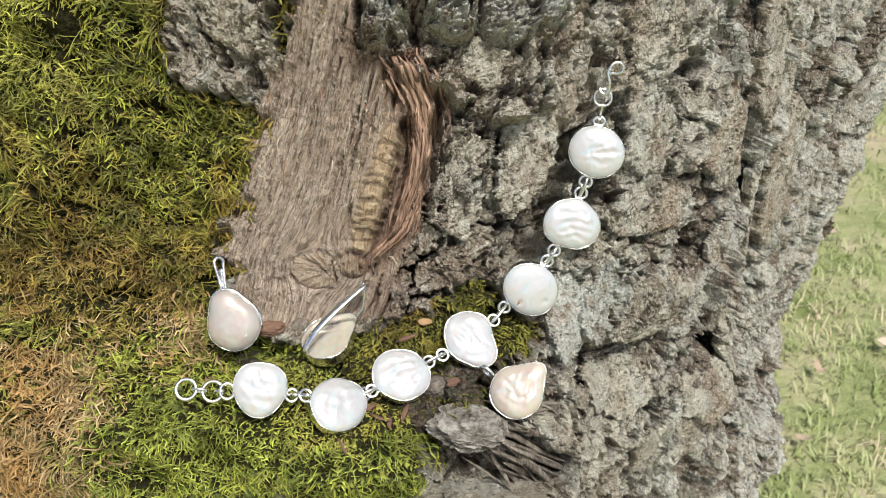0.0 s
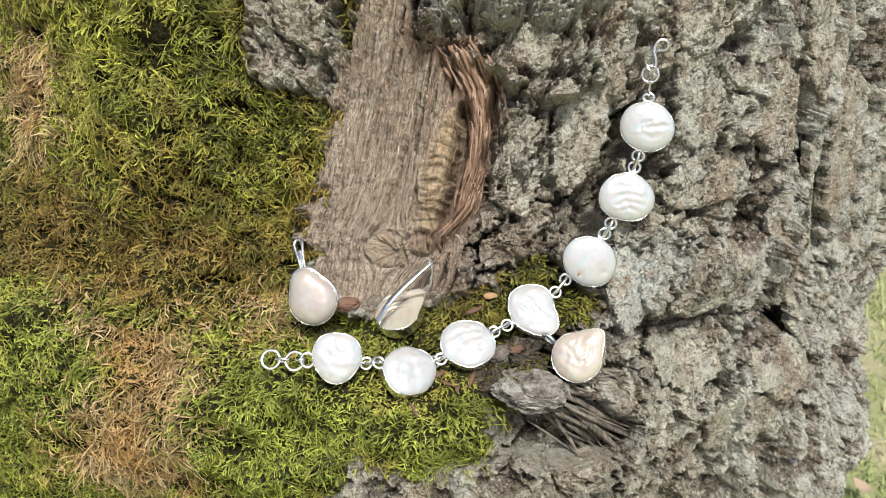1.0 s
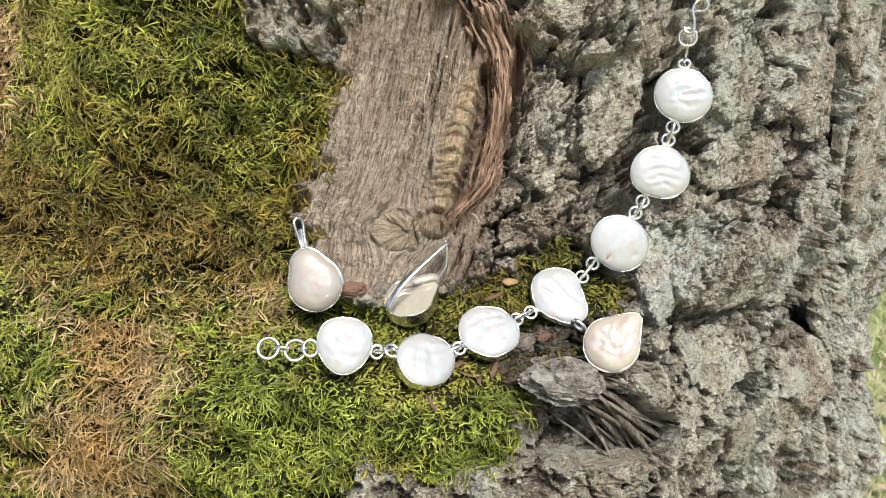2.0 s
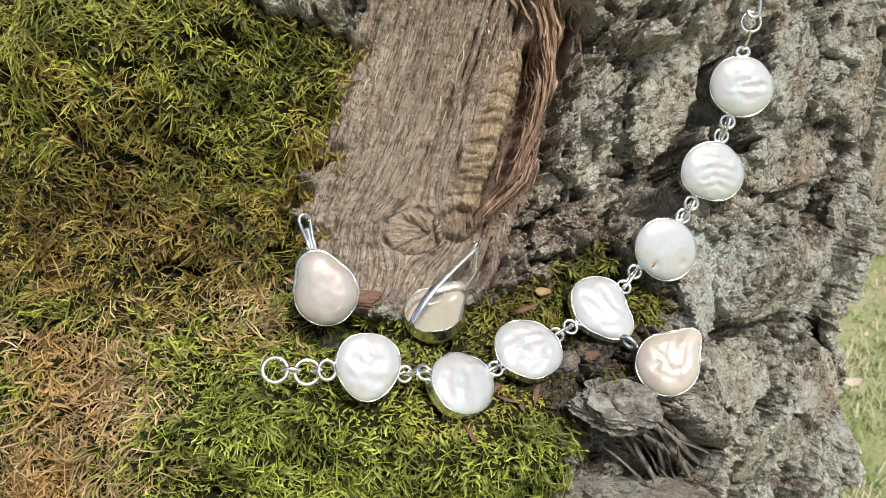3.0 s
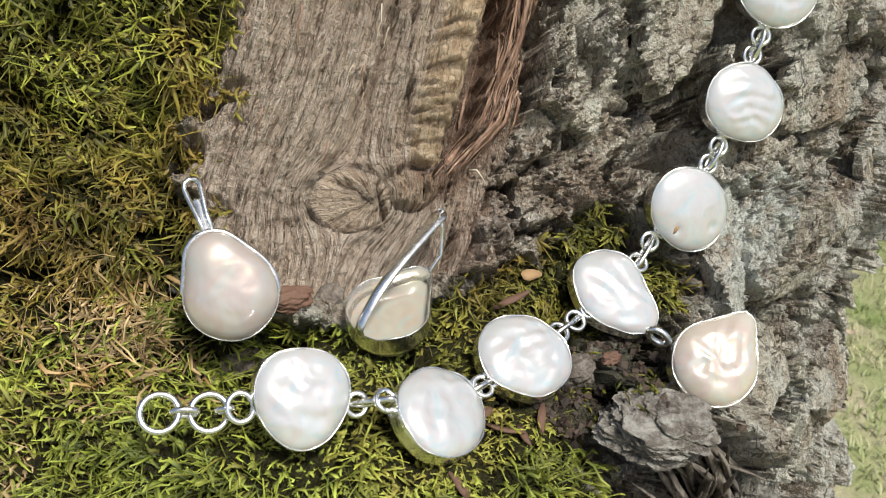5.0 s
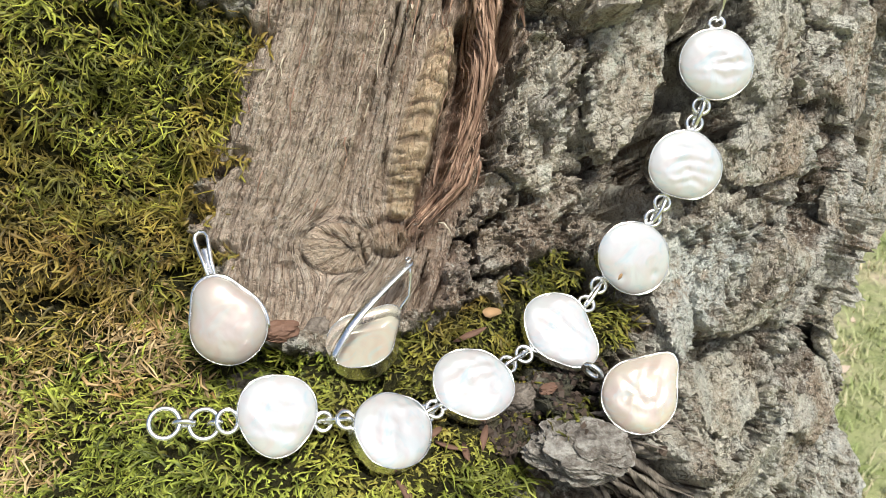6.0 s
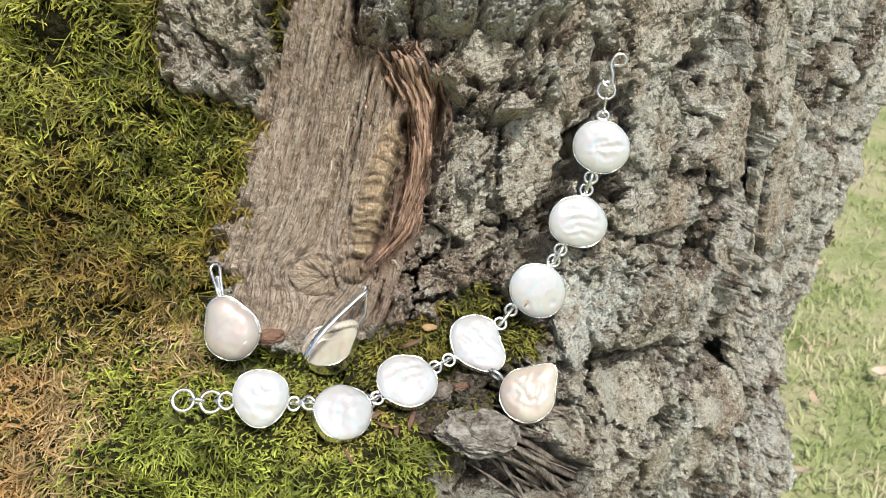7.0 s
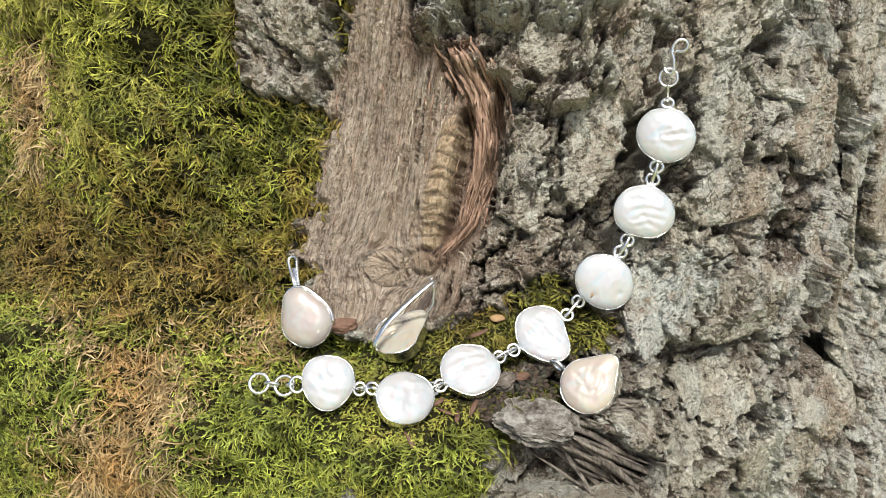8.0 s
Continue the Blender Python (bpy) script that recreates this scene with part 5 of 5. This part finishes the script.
for z_, sx, sy, sz, dx, sd_ in LAYERS:
    layer = part("bark_layer", layered(sx * .88, sy * .90, sz * 1.4, sd_, 2.0, .24), CHUNK, chunk)
    layer.data.polygons.foreach_set("use_smooth", [False] * len(layer.data.polygons))
    placed(layer, Matrix.Translation((dx, dx * .7, z_)) @ pose(0, 0, 0, sd_ % 5 - 2, 2 - sd_ % 4, sd_ * 7 % 19))


# moss along the back edge of the loose piece
rng = np.random.default_rng(17)
tuft_a = rng.uniform(.45, 3.3, 680)
tuft_r = rng.uniform(.5, .98, 680)
tuft_p = np.stack([.0092 * tuft_r * np.cos(tuft_a), .0052 * tuft_r * np.sin(tuft_a), .0030 - .0032 * tuft_r ** 3], -1)
tuft_ok = fbm(tuft_p[:, 0] * 420, tuft_p[:, 1] * 420, 2, 571) > -.05
tuft_p = tuft_p[tuft_ok]
turn_m = np.array(chunk.matrix_basis.to_3x3())
tuft_n = np.array([[0.1, -.25, 1.0]] * len(tuft_p)) + .3 * rng.normal(size=tuft_p.shape)
tuft_n /= np.linalg.norm(tuft_n, axis=1, keepdims=True)
tuft_root = tuft_p @ turn_m.T + np.array(chunk.matrix_basis.translation)
tagged(new("moss_tuft", shoots("moss_tuft", tuft_p[:, 0], tuft_p[:, 1], rng, .0026, TUFT, .55, tuft_root, tuft_n)), "thin green moss growing over the loose bark", "moss", kind="stuff")


def grit_heap(n, rng_):
    """Dark rotten crumbs, each an uneven little block."""
    s, w = rng_.uniform(.008, .040, n), rng_.uniform(.545, .572, n)
    ok = (outline(s, w, [(.009, .568), (.031, .5715), (.040, .562), (.036, .550), (.012, .5535)]) < 0) & (np.linalg.norm(spot(s, w, relief(s, w))[:, None] - GEMS[None], axis=2).min(1) > .0068)
    s, w = s[ok], w[ok]
    n = len(s)
    c = spot(s, w, relief(s, w) + .0003)
    box = np.array([(x, y, z) for x in (-1, 1) for y in (-1, 1) for z in (-1, 1)], float)
    size = rng_.uniform(.00015, .0006, n)[:, None, None]
    q, _ = np.linalg.qr(rng_.normal(size=(n, 3, 3)))
    co = c[:, None] + (box * size * rng_.uniform(.5, 1.5, (n, 8, 3)) * rng_.uniform(.4, 1.3, (n, 1, 3))) @ q
    f = np.array([(0, 1, 3, 2), (4, 6, 7, 5), (0, 4, 5, 1), (2, 3, 7, 6), (0, 2, 6, 4), (1, 5, 7, 3)])
    return mesh_from("bark_grit", co.reshape(-1, 3), (np.arange(n)[:, None, None] * 8 + f).reshape(-1, 4), ROT, False)


tagged(new("bark_grit", grit_heap(1300, rng)), "dark brown rotten bark crumbs lying on the ledge", "bark", kind="stuff")


def splinter(p0, p1, width, seed, bow=.0):
    """A frayed strip of wood with lengthwise ridges."""
    bm = bmesh.new()
    p0, p1 = Vector(p0), Vector(p1)
    d = (p1 - p0).normalized()
    a = d.cross(Vector((0, -.6, .8))).normalized()
    b = a.cross(d)
    n, sides = 20, 14
    off = Vector((seed * 5.1, 0, seed))
    rows = []
    for k in range(n + 1):
        f = k / n
        taper = .10 + .95 * min(1, f * 5) ** .6 * min(1, (1 - f) * 1.8) ** .8
        c = p0.lerp(p1, f) + b * bow * math.sin(math.pi * f) + a * .0016 * f * noise.noise(Vector((f * 2.4, seed * 1.7, 0))) + b * .0009 * noise.noise(Vector((f * 3.1, seed * 2.3, 5)))
        row = []
        for j in range(sides):
            t = 2 * math.pi * j / sides
            rr = width * taper * (.95 + .5 * noise.noise(Vector((math.cos(t) * 2.6, math.sin(t) * 2.6, f * .8)) + off) + .38 * noise.noise(Vector((math.cos(t) * 7, math.sin(t) * 7, f * 1.6 + seed))))
            row.append(bm.verts.new(c + a * math.cos(t) * rr + b * math.sin(t) * rr * .6 + d * (.0016 * noise.noise(Vector((t * 2.2, seed, 3))) if k in (0, n) else 0)))
        rows.append(row)
    for k in range(n):
        for j in range(sides):
            bm.faces.new((rows[k][j], rows[k][(j + 1) % sides], rows[k + 1][(j + 1) % sides], rows[k + 1][j]))
    bm.faces.new(rows[0][::-1])
    bm.faces.new(rows[-1])
    bmesh.ops.recalc_face_normals(bm, faces=bm.faces)
    return bm


def off_form(s, w, above):
    return spot(s, w, float(form(np.array([s]), np.array([w]))[0]) + above)


# first end, last end, half width, height over the trunk's form
SPLINTS = [((.026, .5545), (.0535, .5325), .0030, -.0040), ((.031, .551), (.066, .513), .0028, -.0040), ((.034, .547), (.0755, .499), .0026, -.0035),
           ((.029, .5555), (.044, .548), .0020, -.0045), ((.034, .557), (.047, .553), .0018, -.0045), ((.032, .546), (.058, .512), .0024, -.0050),
           ((.034, .541), (.067, .497), .0020, -.0060), ((.030, .544), (.043, .516), .0014, -.0110), ((.040, .549), (.060, .528), .0016, -.0030)]
rng = np.random.default_rng(19)
k = 0
for p, q, wd, ab in SPLINTS:
    for thin in (.52, .34, .28, .22, .22):
        j = rng.normal(0, .0016, 5) * (0 if thin > .5 else 1.5)
        cut = 1 if thin > .5 else rng.uniform(.5, .9)
        far_s, far_w = p[0] + (q[0] - p[0]) * cut + j[2], p[1] + (q[1] - p[1]) * cut + j[3]
        part("splinter", splinter(off_form(p[0] - .005 + j[0], p[1] + .002 + j[1], ab - .0015 + .4 * j[4]), off_form(far_s, far_w, ab + .0015), wd * thin, k + 1, .0003), SPLINTER, tree, "" if k else "frayed dark weathered strip of wood")
        k += 1

# hanging reddish fibres over the scar
rng = np.random.default_rng(21)
line_w = np.array([p[1] for p in STRIP])
line_s = np.array([p[0] for p in STRIP])
for k in range(280):
    offset = rng.normal(.0010, .0014) if k >= 240 else rng.normal(.0006, .0015) if k < 190 else rng.normal(.0014, .0028)
    w0 = rng.uniform(.630, .6645) if k < 120 else (rng.uniform(.614, .640) if k < 190 else rng.uniform(.654, .666) if k < 240 else rng.uniform(.618, .655))
    w1 = w0 - rng.uniform(.005, .017)
    ws_ = np.linspace(w0, max(w1, .605), 8)
    drift = rng.normal(0, .0007)
    ss_ = np.interp(ws_, line_w[::-1], line_s[::-1]) + offset + drift * np.linspace(0, 1, 8) ** 1.5 + rng.normal(0, .00006, 8)
    hh = np.convolve(np.pad(relief(ss_, ws_), 1, "edge"), [.25, .5, .25], "valid") + .0002 + rng.uniform(0, .0009) * np.sin(np.linspace(.2, 2.6, 8))
    thick_ = rng.choice([.00010, .00014, .00020, .00030, .00045])
    part("fibre", tube([Vector(p) for p in spot(ss_, ws_, hh)], lambda q, t=thick_: t * (.25 + 1.1 * math.sin(2.7 * q + .3)), False, 5, .45), FIBRE, tree, "reddish torn bark fibre" if k == 0 else "")
# weathered shreds on the bare wood
for k in range(46):
    s0, w0 = rng.uniform(-.006, .012), rng.uniform(.632, .664)
    if k > 30:
        s0, w0 = rng.uniform(-.028, .004), rng.uniform(.612, .66)
    ln = rng.uniform(.003, .010)
    ws_ = np.linspace(w0, w0 - ln, 6)
    ss_ = s0 + .22 * (ws_ - w0) + rng.normal(0, .0002, 6).cumsum()
    hh = relief(ss_, ws_) + .0001 + rng.uniform(.0002, .0009) * np.linspace(0, 1, 6) ** 2
    thick_ = rng.uniform(.00010, .00026)
    part("wood_shred", tube([Vector(p) for p in spot(ss_, ws_, hh)], lambda q, t=thick_: t * (1.1 - .8 * q), False, 5, .6), PALE if k % 3 == 0 else FIBRE, tree)


def flake(sx, sy, thick_, seed, curl=.2):
    """A small thin curled scale."""
    bm = bmesh.new()
    off = Vector((seed * 3.7, seed, 0))
    n, top, low_ = 11, [], []
    for k in range(n):
        t = 2 * math.pi * k / n
        r = 1 + .45 * noise.noise(Vector((math.cos(t) * 1.4, math.sin(t) * 1.4, 0)) + off)
        x, y = sx * r * math.cos(t), sy * r * math.sin(t)
        z = curl * (x * x / sx + .3 * y * y / sy)
        top.append(bm.verts.new((x, y, z + thick_ / 2)))
        low_.append(bm.verts.new((x * .93, y * .93, z - thick_ / 2)))
    a, b = bm.verts.new((0, 0, thick_ * .5)), bm.verts.new((0, 0, -thick_ * .5))
    for k in range(n):
        q = (k + 1) % n
        bm.faces.new((top[k], top[q], a))
        bm.faces.new((low_[q], low_[k], b))
        bm.faces.new((top[k], low_[k], low_[q], top[q]))
    return bm


def lay(ob, s, w, above, turn=0, tip_=0):
    nrm = Vector(facing(np.array([s]), np.array([w]), .003)[0])
    q = nrm.to_track_quat("Z", "Y").to_matrix().to_4x4()
    return placed(ob, Matrix.Translation(on_bark(s, w, above)) @ q @ pose(0, 0, 0, tip_, 0, turn))


mark = part("growth_mark", flake(.0007, .00028, .0003, 31, .1), HUSK, mark_at[0], "brown growth mark in the pearl")
placed(mark, Matrix.Translation((-.0034, -.0030, .00118)) @ pose(0, 0, 0, 14, -18, 60))
husk = tagged(lay(part("bud_husk", flake(.0021, .0009, .0003, 2, .5), HUSK, None), .0158, .5845, .0022, -10), "small dry brown bud husk caught in moss", "husk")
bits = [("bark_crumb", (.0017, .0034, .0018, 5, 2.2), REDBIT, (-.0192, .5828, .0022), 12, "reddish-brown crumb of bark beside the earring"),
        ("bark_crumb", (.0056, .0022, .0013, 6, 2.5), SPLINTER, (-.0263, .5705, .0022), -6, "dark flat scrap of bark on the moss"),
        ("bark_crumb", (.0019, .0012, .0007, 8, 2.0), REDBIT, (.0206, .5672, .0020), 25, "dark red glossy scrap of bark between pearls"),
        ("bark_crumb", (.0034, .0026, .0018, 11, 2.0), SPLINTER, (.0175, .5655, .0012), 70, "black crumbly scrap of rotten bark"),
        ("bark_crumb", (.0040, .0016, .0012, 13, 2.0), REDBIT, (.0325, .5495, .0045), -15, "reddish-brown sliver of bark under the pendant"),
        ("bark_crumb", (.0026, .0020, .0014, 14, 2.0), SPLINTER, (-.0137, .5832, .0010), 40, "grey crumb of bark beside the knot")]
for k, (nm, (sx, sy, sz, sd_, ly), mt, (s, w, ab), turn, lab) in enumerate(bits):
    tagged(lay(part(nm, layered(sx, sy, sz, sd_, ly), mt, None), s, w, ab, turn), lab, "bark", "bark crumbs on the ledge")
dead = tagged(lay(part("leaf_scrap", flake(.0024, .0011, .0003, 5, .3), HUSK, None), -.0322, .5640, .0016, -55, 10), "yellow-brown scrap of leaf under the silver ring", "leaf")
NEEDLES = [(.0053, .5578, 35, .0030), (.0075, .5565, -20, .0024), (-.0003, .5570, 60, .0028), (.0113, .5800, 40, .0034), (.0035, .5605, 10, .0020), (.0105, .5585, 75, .0026),
           (-.0010, .5500, 120, .0024), (.0080, .5520, 15, .0022)]
for k, (s, w, turn, ln) in enumerate(NEEDLES):
    tagged(lay(part("bark_sliver", flake(ln, .0006, .0003, 20 + k, .1), REDBIT, None), s, w, .0016, turn, 8), "thin reddish-brown bark sliver lying on moss", "bark", "bark slivers on the moss")
bead = part("snail_shell", layered(.0009, .0008, .0007, 4, .4, .05), PEARL, None)
tagged(placed(bead, Matrix.Translation((.0149, .1728, .5867))), "tiny white snail shell on dark bark", "shell")
curl = [Vector(p) for p in spot(np.array([.0076, .0084, .0092, .0098]), np.array([.6062, .6060, .6046, .6028]), relief(np.array([.0076, .0084, .0092, .0098]), np.array([.6062, .6060, .6046, .6028])) + np.array([.0006, .0016, .0016, .0008]))]
tagged(part("plant_fibre", tube(curl, lambda q: .00022 * (1.05 - q * .8)), PALE, None), "curved pale plant fibre stuck to the bark", "fibre")

# ---- raised plates of bark, with free edges that overhang ----
def bark_plate(poly, low_lift, high_lift, way, seed):
    xs, ys = [p[0] for p in poly], [p[1] for p in poly]
    step = .00055
    s, w = np.meshgrid(np.arange(min(xs) - .002, max(xs) + .002, step), np.arange(min(ys) - .002, max(ys) + .002, step))
    d = outline(s, w, poly) + (.0016 if max(xs) < .09 else .0011) * fbm(s * 260, w * 260, 4 if max(xs) < .09 else 2, 600 + seed)
    inside = d < 0
    cx, cy = sum(xs) / len(xs), sum(ys) / len(ys)
    n = math.hypot(*way)
    run_ = ((s - cx) * way[0] + (w - cy) * way[1]) / n
    reach = max(((a - cx) * way[0] + (c - cy) * way[1]) / n for a, c in poly)
    k = np.clip(.5 + .5 * run_ / reach, 0, 1)
    ws, ww, jx, jy = warped(s, w)
    _, gap, val, _, _ = cells((ws + 1.4 * jx) / .006, (ww + 1.4 * jy) / .009, 700 + seed)
    top = form(s, w) + low_lift + (high_lift - low_lift) * k + .75 * grit(s + .3, w, ws + .3, ww, jx, jy) - .0012 * (1 - ease(.0, .09, gap)) + .0010 * (val - .5)
    top = seat(s, w, top - .0012 * ease(-.0012, 0, d))
    under_ = np.minimum(top - .0012, form(s, w) + low_lift - .003 + .5 * (high_lift - low_lift) * k)
    cell = inside[:-1, :-1] & inside[1:, :-1] & inside[:-1, 1:] & inside[1:, 1:]
    rows_, cols_ = s.shape
    ids = np.arange(rows_ * cols_).reshape(rows_, cols_)
    up_q = np.stack([ids[:-1, :-1], ids[:-1, 1:], ids[1:, 1:], ids[1:, :-1]], -1)[cell]
    total = rows_ * cols_
    edges = np.concatenate([up_q[:, [0, 1]], up_q[:, [1, 2]], up_q[:, [2, 3]], up_q[:, [3, 0]]])
    key = np.sort(edges, 1)
    key = key[:, 0] * total + key[:, 1]
    _, inv, cnt = np.unique(key, return_inverse=True, return_counts=True)
    rim_ = edges[cnt[inv] == 1]
    wall_q = np.stack([rim_[:, 1], rim_[:, 0], rim_[:, 0] + total, rim_[:, 1] + total], -1)
    q = np.concatenate([up_q, up_q[:, ::-1] + total, wall_q])
    co = np.concatenate([spot(s, w, top).reshape(-1, 3), spot(s, w, under_).reshape(-1, 3)])
    used = np.unique(q)
    re_ = np.zeros(len(co), np.int64)
    re_[used] = np.arange(len(used))
    li = ease(.004, -.006, outline(s, w, LICHEN_EDGE) + .004 * fbm(s * 150, w * 150, 3, 301)).ravel()
    li = np.concatenate([li, li])[used]
    zero = np.zeros(len(used))
    return mesh_from("bark_plate", co[used], re_[q], BARK, False, {"lichen_lit": li, "rust": zero, "callus": zero, "humus_shade": zero})


for k, (poly, a0, a1, way) in enumerate(PLATES):
    part("bark_plate", bark_plate(poly, a0, a1, way, k), BARK, tree)
